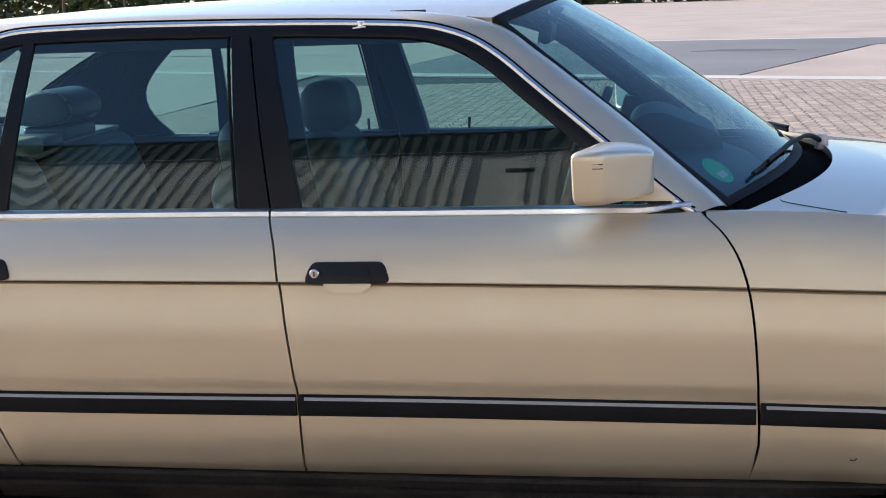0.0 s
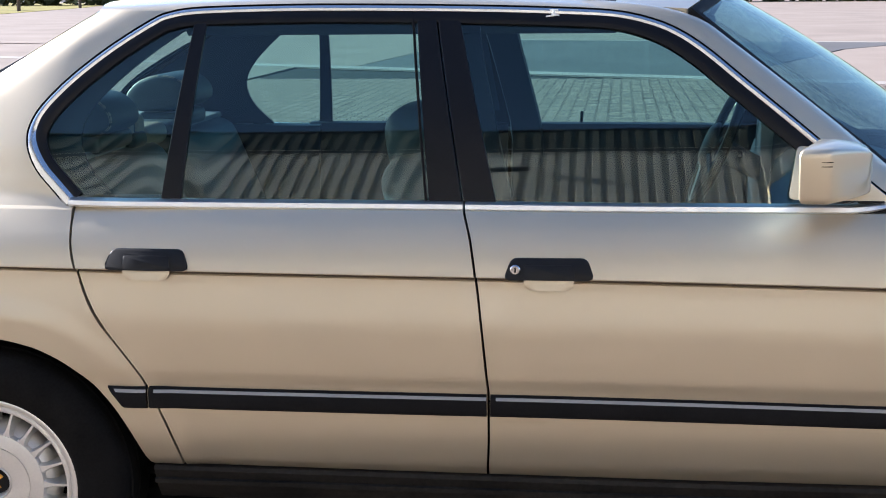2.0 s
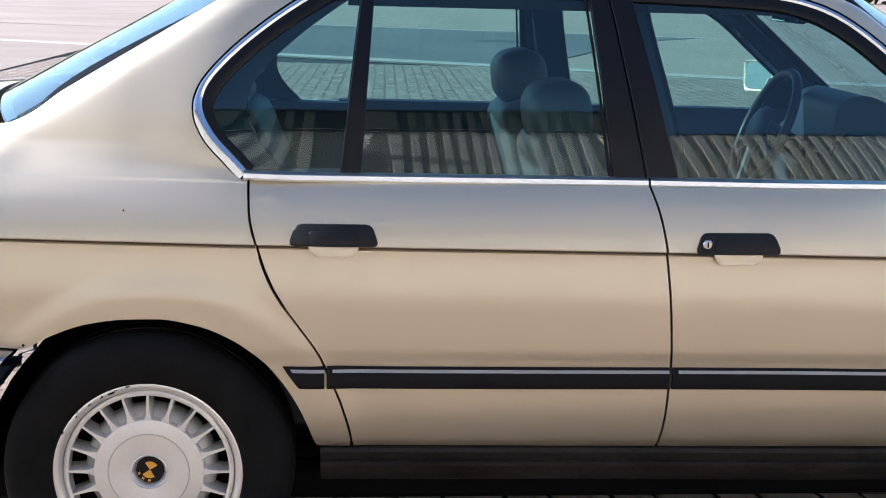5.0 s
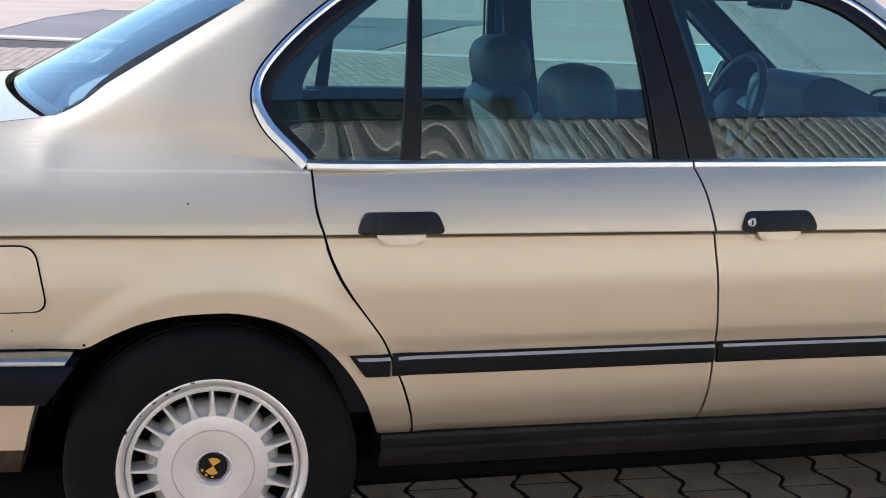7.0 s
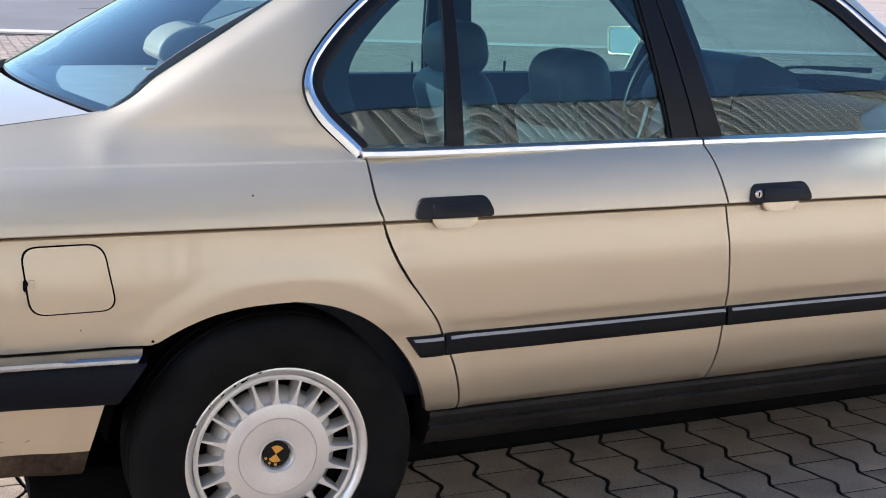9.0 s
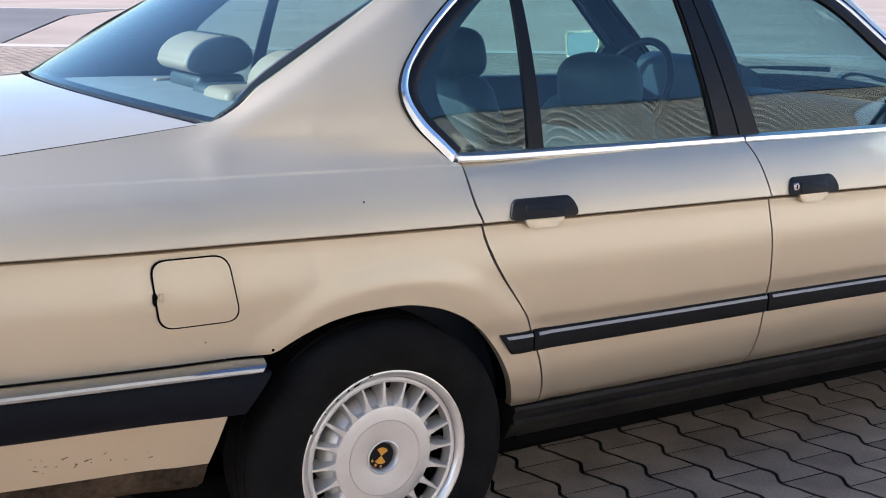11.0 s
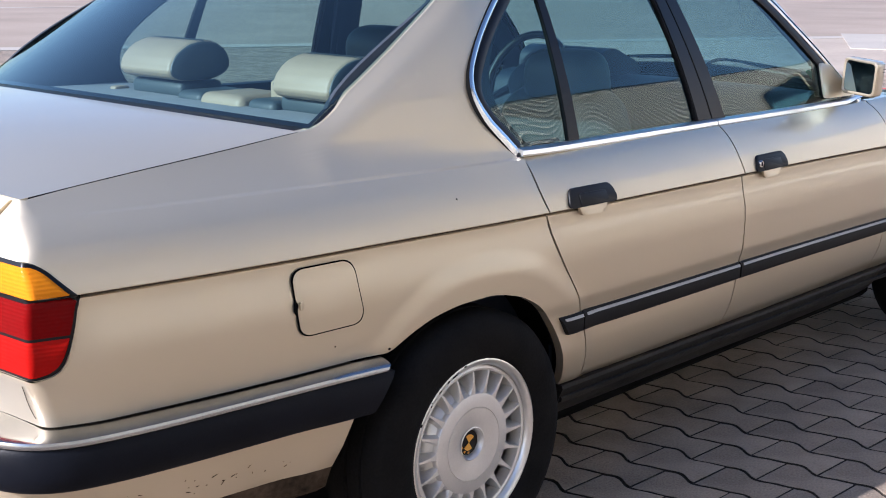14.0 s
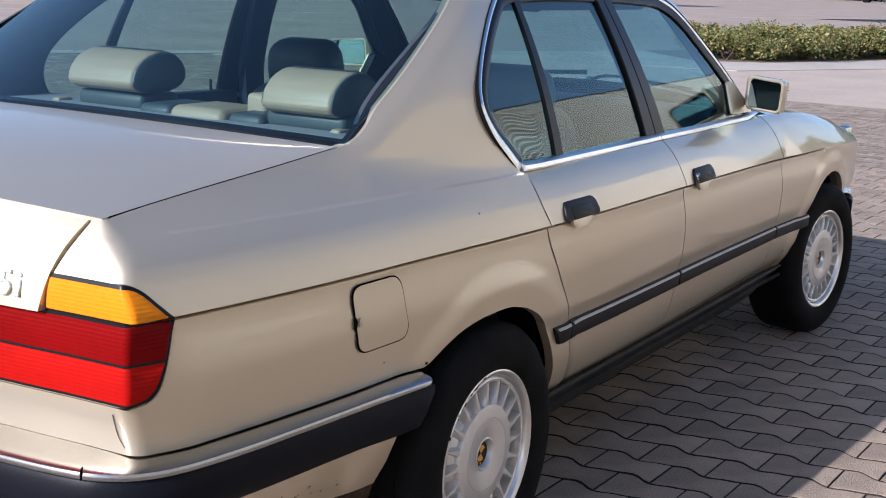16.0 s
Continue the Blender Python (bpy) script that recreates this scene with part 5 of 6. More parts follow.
# dashboard
bm = bmesh.new()
rows = []
for y in (-.70, -.66, -.55, -.4, -.2, 0, .2, .4, .55, .66, .70):
    xf = 1.955 + .20 * (1 - (y / .745) ** 2)
    rows.append([bm.verts.new((x, y, z)) for x, z in ((1.80, .70), (1.80, .86), (1.815, .915), (1.85, .945), (lerp(1.85, xf, .5), .952), (xf, .935), (xf + .02, .915), (xf + .02, .70))])
for r, q in zip(rows, rows[1:]):
    for j in range(7):
        bm.faces.new((r[j], r[j + 1], q[j + 1], q[j]))
bm.faces.new(rows[0])
bm.faces.new(rows[-1][::-1])
bmesh.ops.recalc_face_normals(bm, faces=bm.faces)
dash = part("dashboard", bm, TRIM_DARK, car, "dark blue-grey dashboard")
bm = bmesh.new()
prof = rounded([(1.80, .84), (1.81, 1.03), (1.89, 1.057), (2.07, .985), (2.07, .84)], .04, 5)
sweep(bm, [Vector((0, y, 0)) for y in (.17, .19, .30, .45, .55, .57)], [(a, b) for a, b in prof], [Vector((1, 0, 0))] * 6)
part("instrument_hood", bm, TRIM_DARK, dash, "rounded hood over the instruments")
sw = new("steering_wheel")
sw.parent = car
sw["label"] = "black leather steering wheel"
sw.matrix_basis = Matrix.Translation((1.676, .415, .922)) @ Matrix.Rotation(radians(22), 4, 'Y')
bm = tube([(0, .188 * math.cos(2 * math.pi * k / 48), .188 * math.sin(2 * math.pi * k / 48)) for k in range(49)], .0145, 12)
part("rim", bm, BLACK, sw, "black leather rim")
bm = lathe([(0, -.05), (.05, -.048), (.068, -.03), (.07, .02)], 32)
bmesh.ops.transform(bm, matrix=Matrix.Rotation(radians(-90), 4, 'Z') @ Matrix.Scale(-1, 4, (0, 1, 0)), verts=bm.verts)
for v in bm.verts:
    v.co.x = -abs(v.co.x) * .8
part("horn_pad", bm, TRIM_DARK, sw)
for a in (205, 335, 90 + 180):
    d = Vector((0, math.cos(radians(a)), math.sin(radians(a))))
    part("spoke", tube([d * .05 + Vector((-.01, 0, 0)), d * .12 + Vector((-.004, 0, 0)), d * .185], [.018, .015, .012]), TRIM_DARK, sw)
part("column", tube([(0.0, 0, 0), (.2, 0, -.02)], .035, 12), TRIM_DARK, sw)
for y0 in (-.12, .12):
    part("stalk", tube([(.07, 0, 0), (.06, y0, .015)], .006), TRIM_DARK, sw)
bm = bmesh.new()
rbox(bm, (1.60, 0, 1.288), (.03, .24, .062), .014, 3, Matrix.Rotation(radians(8), 4, 'Y'))
ir = part("inside_mirror", bm, BLACK, car, "black rear-view mirror")
bm = bmesh.new()
rbox(bm, (1.5835, 0, 1.286), (.003, .225, .05), .001, 1, Matrix.Rotation(radians(8), 4, 'Y'))
part("mirror_pane", bm, MIRROR, ir)
part("mirror_stem", tube([(1.61, 0, 1.31), (1.635, 0, 1.352)], .008), BLACK, ir)
for s in (-1, 1):
    # door linings, belt pillars, pins, grab handles
    for x0, x1, nm in ((.36, 1.03, "rear_door_lining"), (1.13, 1.90, "front_door_lining")):
        P = []
        for z, o in ((.36, .80), (.60, .79), (.70, .745), (.78, .745), (.86, .775), (.915, .780), (.952 if s > 0 else .930, .785), (.956 if s > 0 else .934, .812)):
            P.append([(lerp(x0, x1, i / 8), s * o, z) for i in range(9)])
        sheet(nm, P, TRIM_DARK, car, "dark blue-grey door lining", (0, s * .01, -.006))
    P = []
    for i in range(13):
        z = lerp(.60, 1.33, i / 12)
        c = lerp(1.095, 1.0, (z - .935) / .4) if z > .935 else 1.095
        w = .052 if z < 1.25 else .052 + .1 * (z - 1.25)
        P.append([(c + a, s * (min(.80, glass_w(max(.93, z))) - .030 - b), z) for a, b in ((-w, 0), (-w * .9, .02), (0, .032), (w * .9, .02), (w, 0))])
    sheet("belt_pillar", P, TRIM_DARK, car, "dark door pillar lining", (0, s * .01, 0))
    P = [[(lerp(.05, .40, i / 8), s * o, z) for i in range(9)] for z, o in ((.36, .72), (.70, .735), (.86, .745), (.925, .750), (.945, .752), (.949, .775))]
    sheet("rear_side_lining", P, TRIM_DARK, car, "dark lining beside the bench", (0, s * .01, -.006))
    if s > 0:
        bm = bmesh.new()
        path = [Vector((lerp(.985, .945, t / 6), .735 - .110 * t / 6, lerp(1.0, 1.27, t / 6))) for t in range(7)]
        sweep(bm, path, [(0, 0), (.0015, 0), (.0015, .022), (0, .022)], [(Vector((0, -1, 0)), Vector((1, 0, 0)))] * 7)
        part("seat_belt", bm, TRIM_DARK, car, "dark seat belt webbing")
    for px in (.925, 1.268) if s > 0 else ():
        part("lock_pin", tube([(px, s * .808, .945), (px, s * .808, .985), (px, s * .808, .992)], [.0045, .005, .004]), BLACK, car, "small black door lock pin")
    P = []
    for i in range(17):
        z = lerp(.95, 1.34, i / 16)
        a = herm([(.95, -.30), (1.03, -.28), (1.34, .20)])(z)
        b = dlo_rear(z) + (.105 if s < 0 else .075)
        P.append([(lerp(a, b, j / 6), s * (glass_w(z) - pillar_in(lerp(a, b, j / 6)) - .03), z) for j in range(7)])
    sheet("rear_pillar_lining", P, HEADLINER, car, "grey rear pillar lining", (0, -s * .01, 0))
    P = []
    for i in range(13):
        v = lerp(.02, .98, i / 12)
        a = Vector(front_glass(s * .99, v, -.02))
        zz = a.z
        b = Vector((dlo_front(min(1.335, max(.935, zz - .012))) - .016, s * (glass_w(zz) - .03), zz - .012))
        P.append([tuple(a.lerp(b, j / 4) + Vector((0, -s * .012 * math.sin(math.pi * j / 4), 0))) for j in range(5)])
    sheet("front_pillar_lining", P, TRIM_DARK, car, "", (0, -s * .01, 0))
    P = []
    for i in range(25):
        x = lerp(.40, 1.36, i / 24)
        P.append([(x, s * o, z) for o, z in ((.645, 1.312), (.612, 1.287), (.575, 1.305), (.56, 1.35))])
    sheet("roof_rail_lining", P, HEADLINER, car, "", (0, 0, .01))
# floor pan closing the car below, tail inside
bm = bmesh.new()
rbox(bm, (.95, 0, .215), (2.9, 1.42, .09), .02, 1)
rbox(bm, (-.74, 0, .37), (.52, 1.30, .10), .04, 2)
rbox(bm, (3.1, 0, .33), (.9, 1.1, .12), .03, 1)
part("underbody", bm, DARK, car)
part("axle", tube([(0, -.74, .3175), (0, .74, .3175)], .035), DARK, car)
part("exhaust_pipe", tube([(-.55, .35, .27), (-.95, .36, .27), (-1.13, .36, .265)], .025, 12), STEEL, car, "dull steel exhaust pipe")


# the whole body narrows evenly from tail to bonnet; the far screen pillar stands a little further ahead
for ob in car.children_recursive:
    if ob.type != 'MESH' or ob.parent.name.startswith("wheel") or ob.parent.parent and ob.parent.parent.name.startswith("wheel"):
        continue
    to_car = ob.matrix_basis.copy()
    up = ob.parent
    while up is not car:
        to_car = up.matrix_basis @ to_car
        up = up.parent
    back = to_car.inverted()
    lean_far = ob.parent is not sw and ob.parent is not dash and ob is not dash
    for v in ob.data.vertices:
        p = to_car @ v.co
        if lean_far and p.y > .4:
            p.x += .055 * smooth(1.2, 1.6, p.x) * smooth(.44, .62, p.y) * smooth(.92, .98, p.z)
        p.y *= 1 - .033 * (min(p.x, 2.1) - .45)
        v.co = back @ p


# ---- ground ----
def flat(name, pts, z, material, label, category, kind="structure", depth=.03):
    bm = bmesh.new()
    poly_prism(bm, pts, depth, lambda a, b, e: Vector((a, b, z - e)))
    o = part(name, bm, material, None)
    return tagged(o, label, category, "", kind)


bm = bmesh.new()
edges = [-900, -400, -160, -80, -40, -20, -10, -5, 0, 5, 10, 20, 40, 80, 160, 400, 900]
gv = [[bm.verts.new((x, y, -.045)) for x in edges] for y in edges]
for a, b in zip(gv, gv[1:]):
    for j in range(len(edges) - 1):
        bm.faces.new((a[j], a[j + 1], b[j + 1], b[j]))
tagged(part("ground", bm, JOINT, None), "dark sandy bedding under the paving, out to the horizon", "ground", "", "structure")


def line1(x):
    return 19.3 - .50 * x


def line2(x):
    return 35.2 - .30 * x


flat("paving_plain", [(-70, line1(-70) - .5), (-70, -60), (90, -60), (90, line1(90)), (26, line1(26) - .4)], -.030, JOINT, "sandy bed", "ground")
flat("concrete_kerb_strip", [(-90, line1(-90) - .35), (60, line1(60) - .35), (60, line1(60) + .35), (-90, line1(-90) + .35)], .006, PALE, "pale concrete drainage strip in the yard", "kerb")
flat("asphalt_yard", [(-3.3, line1(-3.3) + .36), (3.3, line1(3.3) + .36), (7.0, 28.0), (9.6, line2(9.6) - .5), (-1.8, line2(-1.8) - .5), (-2.8, 29.0)], .0, ASPHALT, "weathered grey asphalt yard surface", "road")
flat("tan_yard", [(3.35, line1(3.35) + .36), (60, line1(60) + .36), (60, line2(60) - .5), (9.7, line2(9.7) - .5), (7.1, 28.0)], -.001, TAN_PAVE, "tan dusty concrete yard surface", "pavement")
flat("tan_yard_behind", [(-90, line1(-90) + .36), (-3.35, line1(-3.35) + .36), (-2.85, 29.0), (-1.85, line2(-1.85) - .5), (-1.85, line2(-1.85) - .1), (-90, line2(-90) - .1)], -.001, TAN_PAVE, "tan dusty concrete yard behind the car", "pavement")
flat("white_line", [(-1.8, line2(-1.8) - .5), (90, line2(90) - .5), (90, line2(90) - .1), (-1.8, line2(-1.8) - .1)], .004, PALE, "pale line across the yard", "road marking")
flat("far_yard", [(-200, line2(-200) - .1), (200, line2(200) - .1), (260, 320), (-260, 320)], -.002, TAN_PAVE, "pale dusty yard beyond the line", "pavement")
flat("lawn", [(-260, 190), (-80, 108), (-47, 97), (-62.4, 154), (-90, 240), (-260, 420)], .03, GRASS, "dry sunlit strip of lawn", "lawn")
flat("asphalt_patch", [(2.9, 27.0), (4.2, 26.3), (5.2, 26.7), (4.6, 27.4), (3.6, 27.7)], .003, mat("dark_patch", (.055, .05, .048), .9), "dark tar patch in the asphalt", "road")

# pavers: wavy-sided stones, long side across the car, half bond
PX, PY = .1445, .207


def paver_outline(gap=.0036, wob=.0145, n=12):
    """A stone's outline round its middle; its long sides wave half a length apart, so that the rows interlock."""
    hx, hy = PX / 2 - gap * 1.9, PY / 2 - gap * .8

    def wave(t):
        a = 2 * math.pi * (t - .15)
        return wob * (math.sin(a) + .36 * math.sin(2 * a))
    left = [(-hx + wave(i / n), -hy + 2 * hy * i / n) for i in range(n + 1)]
    right = [(hx + wave(i / n + .5), -hy + 2 * hy * i / n) for i in range(n + 1)]
    return left[::-1] + right


def paver_rows(x0, x1, y0, y1):
    i0, i1 = int(math.floor(x0 / PX)), int(math.ceil(x1 / PX))
    for i in range(i0, i1):
        x = i * PX + .023
        off = .0825 + (PY / 2 if i % 2 else 0)
        j0, j1 = int(math.floor((y0 - off) / PY)), int(math.ceil((y1 - off) / PY))
        for j in range(j0, j1):
            yield x, off + (j + .5) * PY


OUT = paver_outline()
IN = [(a * .972, b * .982) for a, b in OUT]
K = len(OUT)


def paver_geometry():
    v = [(a, b, -.028) for a, b in OUT] + [(a, b, -.0016) for a, b in OUT] + [(a, b, 0) for a, b in IN]
    f = [(i, (i + 1) % K, K + (i + 1) % K, K + i) for i in range(K)] + [(K + i, K + (i + 1) % K, 2 * K + (i + 1) % K, 2 * K + i) for i in range(K)]
    f.append(tuple(range(2 * K, 3 * K)))
    return v, f


def near_zone(x, y):
    return .55 < x < 5.2 and -2.1 < y < -.78


pave = tagged(new("pavement"), "grey interlocking concrete pavers of the yard", "pavement", "", "structure")
pave.rotation_euler = (0, 0, radians(-1))
pv, pf = paver_geometry()
stone = bpy.data.meshes.new("paver")
stone.from_pydata(pv, [], pf)
stone.materials.append(PAVER)
stone.materials.append(JOINT)
for q in stone.polygons[:K]:
    q.material_index = 1
rng = random.Random(11)
count = 0
verts, faces, dark = [], [], []
fv = [(a, b, -.022) for a, b in OUT] + [(a, b, -.0014) for a, b in OUT] + [(a, b, 0) for a, b in IN]
ff = pf
low = [(a, b, 0) for a, b in paver_outline(.0030, .0145, 8)]
for x, y in paver_rows(-4.5, 13.5, -6.5, 17.5):
    if y > line1(x) - .5:
        continue
    tilt = (rng.uniform(-.002, .002), rng.uniform(-.0015, .0015), rng.uniform(-.0015, .0015))
    if near_zone(x, y) and count < 300:
        count += 1
        o = link_mesh("paver", stone, None, pave)
        o.location = (x, y, tilt[1] * .5)
        o.rotation_euler = (tilt[0], tilt[1], tilt[2] * 3)
        continue
    if -3.5 < x < 8 and -5 < y < 4:
        b = len(verts)
        verts += [(x + a, y + c, h + tilt[1] * .5 + tilt[0] * c) for a, c, h in fv]
        faces += [tuple(b + i for i in q) for q in ff]
        dark += [1] * K + [0] * (K + 1)
    else:
        b = len(verts)
        verts += [(x + a, y + c, tilt[1] * .5) for a, c, h in low]
        faces.append(tuple(range(b, b + len(low))))
        dark.append(0)
me = bpy.data.meshes.new("pavers")
me.from_pydata(verts, [], faces)
link_mesh("pavers", me, PAVER, pave)["kind"] = "stuff"
me.materials.append(JOINT)
me.polygons.foreach_set("material_index", dark)
# rest of the paved yard, too far to pick stones apart
flat("paved_yard", [(13.5, -60), (90, -60), (90, line1(90) - .35), (13.5, line1(13.5) - .35)], -.002, mat("far_pavers", (.37, .305, .242), .9, 0, .16, .8, 14, .4), "far part of the paved yard", "pavement")
flat("paved_yard_behind", [(-70, -60), (-4.5, -60), (-4.5, line1(-4.5) - .35), (-70, line1(-70) - .35)], -.002, mat("far_pavers_behind", (.262, .210, .160), .9, 0, .16, .8, 14, .4), "part of the paved yard behind the car", "pavement")
flat("paved_yard_hall", [(-4.5, -60), (13.5, -60), (13.5, -6.5), (-4.5, -6.5)], -.002, mat("far_pavers_hall", (.262, .210, .160), .9, 0, .16, .8, 14, .4), "paved yard in front of the hall", "pavement")


# ---- hall with profiled steel cladding, opposite the car ----
HALL_Y = -11.5


def cladding(x0, x1, z0, z1, y, pitch, material, name, parent, flat_at=None):
    bm = bmesh.new()
    prof = []
    x = x0
    while x < x1 - pitch / 2:
        if flat_at and flat_at[0] < x + pitch / 2 < flat_at[1]:
            prof += [(x, 0), (x + pitch, 0)]
        else:
            for a, d in ((0, 0), (.44, 0), (.49, .045), (.94, .045), (.99, 0), (1.0, 0)):
                prof.append((x + a * pitch, d))
        x += pitch
    lo = [bm.verts.new((a, y + d, z0)) for a, d in prof]
    hi = [bm.verts.new((a, y + d, z1)) for a, d in prof]
    for i in range(len(prof) - 1):
        if (lo[i].co - lo[i + 1].co).length > 1e-6:
            bm.faces.new((lo[i], lo[i + 1], hi[i + 1], hi[i]))
    me_ob = part(name, bm, material, parent, "", 10)
    return me_ob


hall = tagged(new("wall_hall"), "tall hall wall clad in beige profiled steel sheet", "wall", "", "structure")
FLASH_Z = 8.0
TOP_Z = 9.2
cladding(-22, 40, .3, FLASH_Z - .02, HALL_Y, .175, CLAD, "cladding", hall, (.42, .86))
cladding(-22, 5.0, FLASH_Z + .12, TOP_Z, HALL_Y - .02, .175, CLAD_DARK, "fascia_cladding", hall)
for x0, x1, z, h in ((-22, 5.0, FLASH_Z + .05, .16), (5.0, 40, FLASH_Z, .05), (-22, 5.0, TOP_Z + .04, .08)):
    bm = bmesh.new()
    rbox(bm, ((x0 + x1) / 2, HALL_Y - .1, z), (x1 - x0, .34, h), .01, 1)
    part("flashing", bm, FLASHING, hall, "dark brown flashing")
for z in (FLASH_Z - .045, FLASH_Z + .145):
    bm = bmesh.new()
    rbox(bm, (-8.5, HALL_Y + .085, z), (27.0, .03, .022), .004, 1)
    part("flashing_edge", bm, CLAD, hall, "pale folded edge of the flashing")
bm = bmesh.new()
rbox(bm, (9, HALL_Y - 3.3, 3.95), (61.8, 6.4, 7.8), .05, 1)
part("hall_block", bm, CLAD, hall)
bm = bmesh.new()
rbox(bm, (-8.55, HALL_Y - 3.4, 8.45), (26.9, 6.2, 1.25), .05, 1)
part("hall_upper_block", bm, CLAD, hall)
bm = bmesh.new()
rbox(bm, (9, HALL_Y + .02, .15), (62, .2, .3), .01, 1)
part("plinth", bm, PALE, hall, "pale concrete plinth")
lampw = thing("wall_lamp", "dark metal floodlight on an arm at the hall wall", "lamp", at=(0, 0, 0))
bm = bmesh.new()
rbox(bm, (1.02, HALL_Y + .32, 6.95), (.34, .22, .14), .03, 2)
part("lamp_head", bm, FLASHING, lampw)
part("arm", tube([(1.02, HALL_Y + .02, 7.05), (1.02, HALL_Y + .3, 6.98)], .03), FLASHING, lampw)


# ---- planting, trees, far vehicles ----
def leaf_cloud(rng, n, place, size):
    verts, faces = [], []
    for _ in range(n):
        c = Vector(place(rng))
        a = Vector((rng.gauss(0, 1), rng.gauss(0, 1), rng.gauss(0, .7))).normalized()
        b = a.cross(Vector((rng.gauss(0, 1), rng.gauss(0, 1), rng.gauss(0, 1)))).normalized()
        w = size * rng.uniform(.6, 1.3)
        i = len(verts)
        verts += [tuple(c - a * w), tuple(c + b * w * .45), tuple(c + a * w), tuple(c - b * w * .45)]
        faces.append((i, i + 1, i + 2, i + 3))
    return verts, faces


def bush(x, y, r, h, seed):
    rng = random.Random(seed)
    t = thing("shrub", "low olive-green ornamental shrub with reddish tips", "shrub", "shrubs in the bed", at=(x, y, 0))
    lumps = [(rng.uniform(-r, r) * .7, rng.uniform(-r, r) * .7, rng.uniform(.35, .8) * h, rng.uniform(.3, .5) * r) for _ in range(9)]

    def place(g):
        cx, cy, cz, cr = g.choice(lumps)
        d = Vector((g.gauss(0, 1), g.gauss(0, 1), g.gauss(0, 1))).normalized() * cr * g.uniform(.55, 1.1)
        return (cx + d.x, cy + d.y, max(.03, cz + d.z * .7))
    v, f = leaf_cloud(rng, 2800, place, .036)
    me = bpy.data.meshes.new("foliage")
    me.from_pydata(v, [], f)
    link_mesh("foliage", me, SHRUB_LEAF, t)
    for k in range(5):
        a = rng.uniform(0, 6.28)
        part("stem", tube([(0, 0, 0), (.3 * r * math.cos(a), .3 * r * math.sin(a), .4 * h), (.7 * r * math.cos(a), .7 * r * math.sin(a), .75 * h)], [.015, .01, .006], 5), BARK, t)


flat("planting_bed", [(20.3, 6.6), (21.2, 5.6), (25.4, 4.2), (34, -.6), (36, 1.2), (27.5, 6.4), (22.6, 8.6)], .02, SOIL, "brown soil of a planting bed", "planting bed")
flat("sand_strip", [(18.0, 7.2), (18.4, 5.1), (24.0, 2.6), (33, -2.6), (34, -.6), (25.4, 4.2), (21.2, 5.6), (20.3, 6.6), (22.6, 8.6), (22.0, 9.4)], .012, PALE, "pale sandy strip along the planting bed", "strip")
rng = random.Random(3)
k = 0
for i in range(15):
    t = i / 14
    for row in range(2):
        bx = lerp(21.3, 29.0, t) + row * .55 + rng.uniform(-.2, .2)
        by = lerp(6.3, 3.0, t) + row * .95 + rng.uniform(-.2, .2)
        bush(bx, by, .60 + .15 * rng.random(), .50 + .16 * rng.random(), 50 + k)
        k += 1


def tree(x, y, h, seed, crown=2.2):
    rng = random.Random(seed)
    t = thing("tree", "slim tree with a loose green crown on the lawn", "tree", "far trees", at=(x, y, 0))
    part("trunk", tube([(0, 0, 0), (.05, .03, h * .3), (-.04, .05, h * .6), (.05, 0, h * .9)], [.20, .16, .11, .04], 8), BARK, t)
    lumps = []
    for k in range(9):
        a = rng.uniform(0, 6.28)
        z0 = h * rng.uniform(.35, .65)
        d = crown * rng.uniform(.4, .9)
        tip = (d * math.cos(a), d * math.sin(a), z0 + h * rng.uniform(.12, .3))
        part("limb", tube([(0, 0, z0), (tip[0] * .5, tip[1] * .5, z0 + (tip[2] - z0) * .6), tip], [.07, .045, .02], 6), BARK, t)
        lumps.append((*tip, crown * rng.uniform(.35, .6)))

    def place(g):
        cx, cy, cz, cr = g.choice(lumps)
        d = Vector((g.gauss(0, 1), g.gauss(0, 1), g.gauss(0, 1))).normalized() * cr * g.uniform(.3, 1.1)
        return (cx + d.x, cy + d.y, cz + d.z * .8)
    v, f = leaf_cloud(rng, 2600, place, .16)
    me = bpy.data.meshes.new("crown")
    me.from_pydata(v, [], f)
    link_mesh("crown", me, LEAF, t)


for x, y, h, sd in ((-61, 149, 8, 1), (-72, 128, 9, 2), (-95, 140, 8, 3), (-55, 119, 8, 4)):
    tree(x, y, h, sd)
# dark belt of bushes behind the lawn
rng = random.Random(8)


def belt(g):
    x = g.uniform(-220, 160)
    top = 7 + 3 * math.sin(x * .11) + 2 * math.sin(x * .31 + 1)
    return (x, 170 - .3 * x + g.uniform(-6, 8), top * g.random() ** .8)


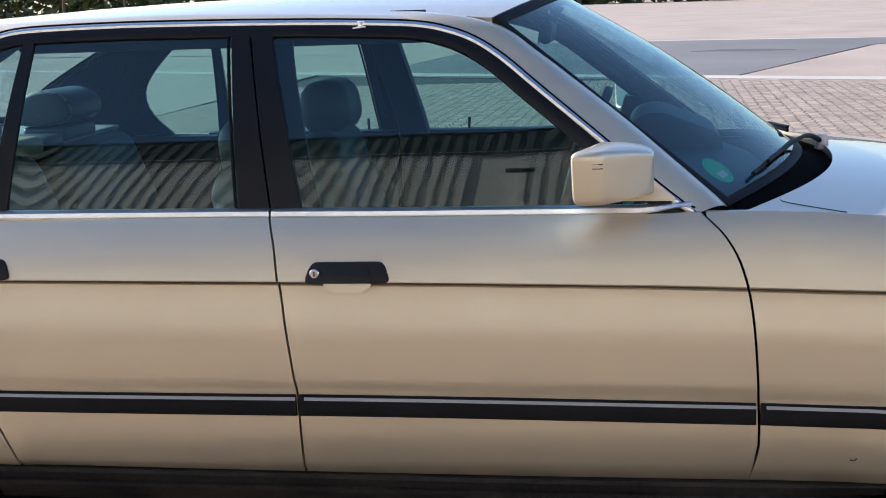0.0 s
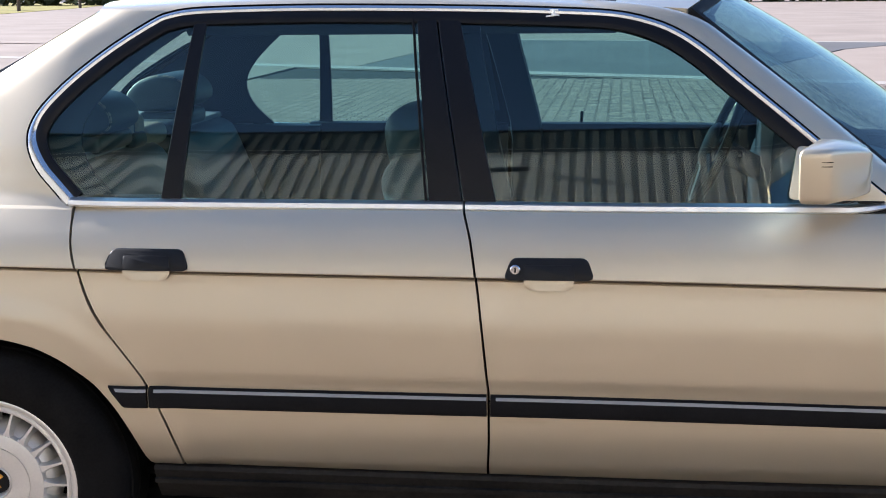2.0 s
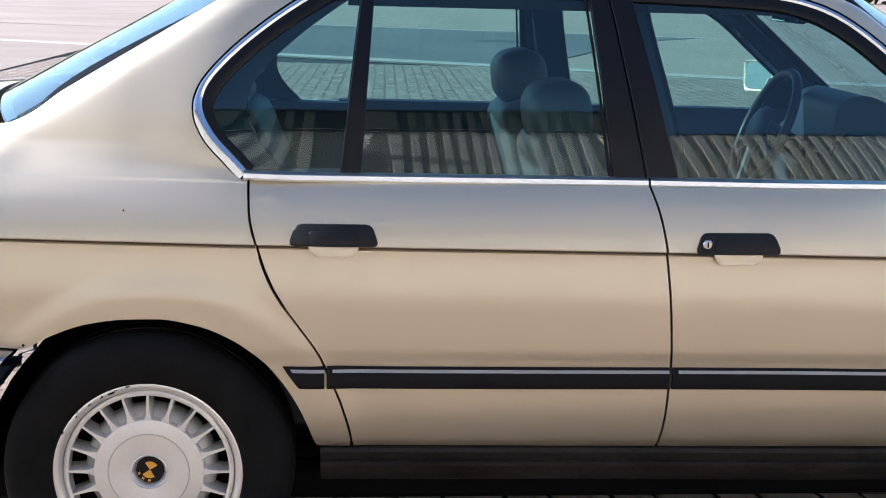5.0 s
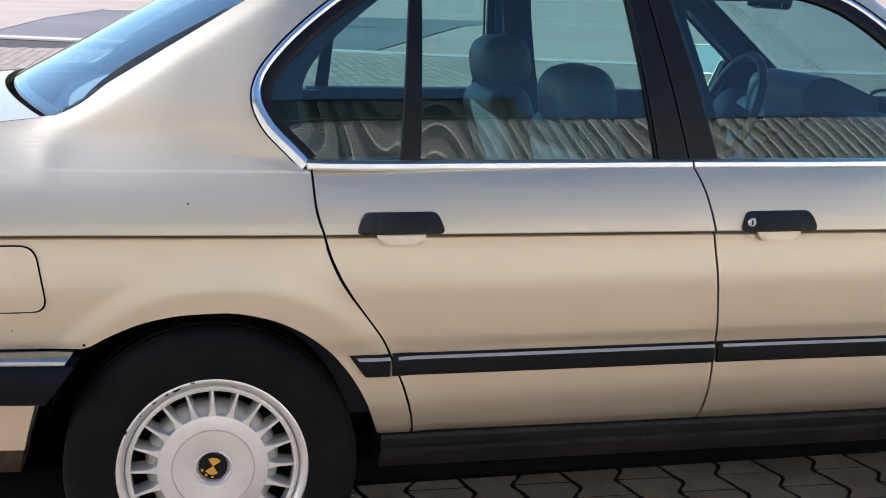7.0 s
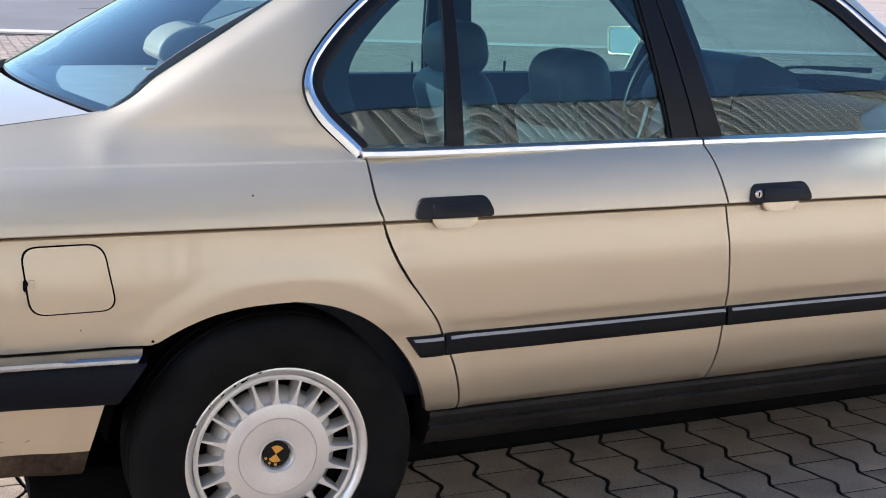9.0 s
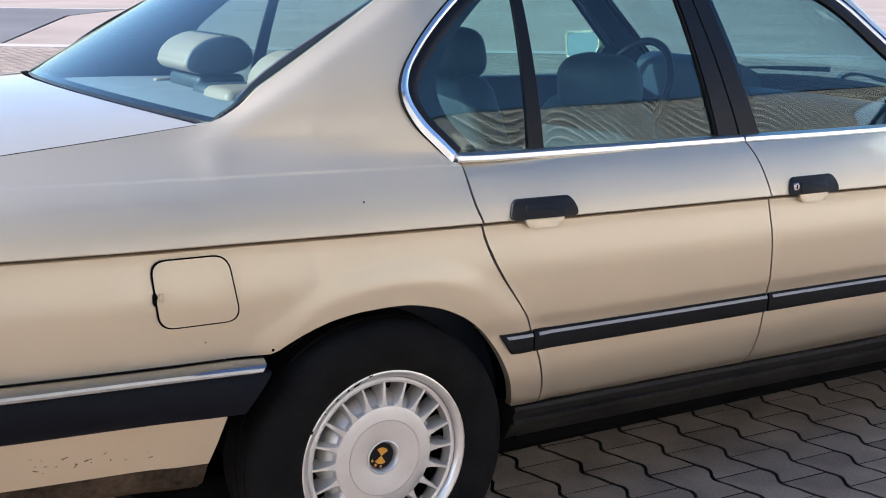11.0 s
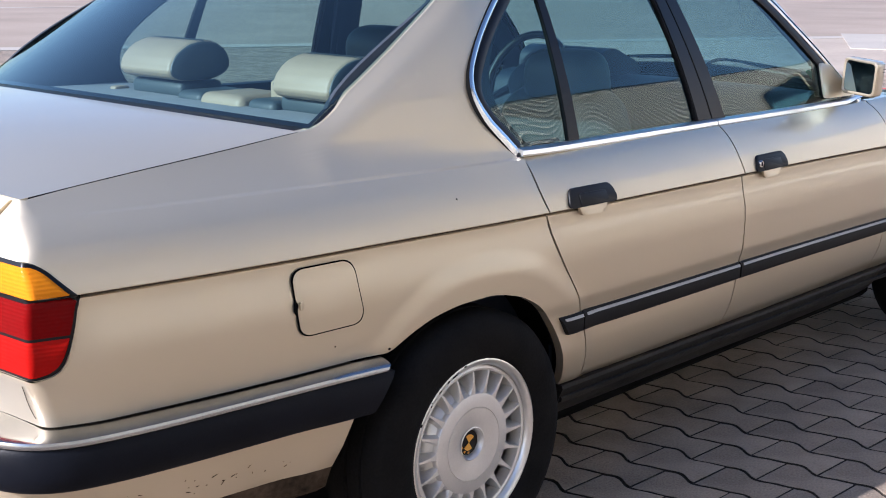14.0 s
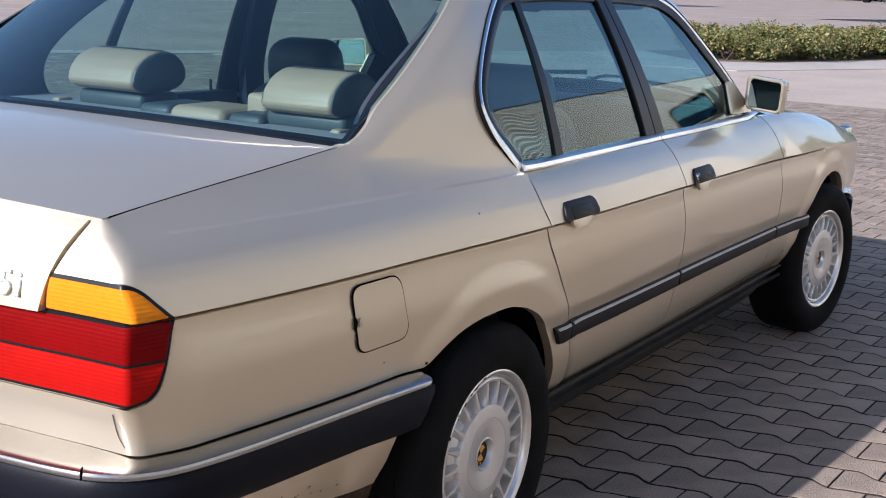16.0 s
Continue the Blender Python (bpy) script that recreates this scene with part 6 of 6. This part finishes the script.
def east_belt(g):
    """Trees beyond the lorries, ahead of the car; height added to darken horizon reflections."""
    y = g.uniform(-90, 130)
    top = 15 + 4 * math.sin(y * .09) + 2.5 * math.sin(y * .27 + 2)
    return (215 - .25 * y + g.uniform(-8, 8), y, top * g.random() ** .8)


v, f = leaf_cloud(rng, 30000, belt, .9)
v2, f2 = leaf_cloud(rng, 26000, east_belt, 1.1)
f += [tuple(i + len(v) for i in q) for q in f2]
v += v2
me = bpy.data.meshes.new("bush_belt")
me.from_pydata(v, [], f)
tagged(link_mesh("bush_belt", me, LEAF, None), "dark belt of bushes and trees round the far yard", "bushes", "", "stuff")


def truck(x, y, rz, paint, label):
    t = thing("truck", label, "truck", at=(0, 0, 0))
    t.matrix_basis = pose(x, y, 0, 0, 0, rz)
    bm = bmesh.new()
    rbox(bm, (0, 0, .95), (7.2, .9, .22), .03, 1)
    part("chassis", bm, FLASHING, t)
    bm = bmesh.new()
    rbox(bm, (2.6, 0, 1.9), (2.0, 2.4, 1.9), .15, 3)
    cab = part("cab", bm, paint, t)
    bm = bmesh.new()
    rbox(bm, (3.58, 0, 2.35), (.06, 2.1, .75), .03, 2)
    part("windscreen", bm, BLACK, cab)
    bm = bmesh.new()
    rbox(bm, (-1.2, 0, 2.35), (5.2, 2.45, 2.5), .05, 2)
    part("box_body", bm, paint, t)
    bm = bmesh.new()
    rbox(bm, (3.6, 0, .75), (.2, 2.4, .35), .05, 2)
    part("bumper", bm, FLASHING, t)
    for wx in (2.5, -1.6, -2.8):
        for wy in (-1.05, 1.05):
            bm = lathe([(.0, -.12), (.24, -.12), (.28, -.15), (.44, -.15), (.5, -.12), (.5, .12), (.44, .15), (.0, .15)], 28)
            bmesh.ops.transform(bm, matrix=Matrix.Translation((wx, wy, .5)), verts=bm.verts)
            part("wheel", bm, TYRE, t)


truck(76, 35, 100, TRUCK_RED, "red lorry parked far across the yard")
truck(172, 40, 95, DARK_CAR, "dark lorry parked far across the yard")
truck(178, 33, 95, TRUCK_RED, "red lorry parked far across the yard")
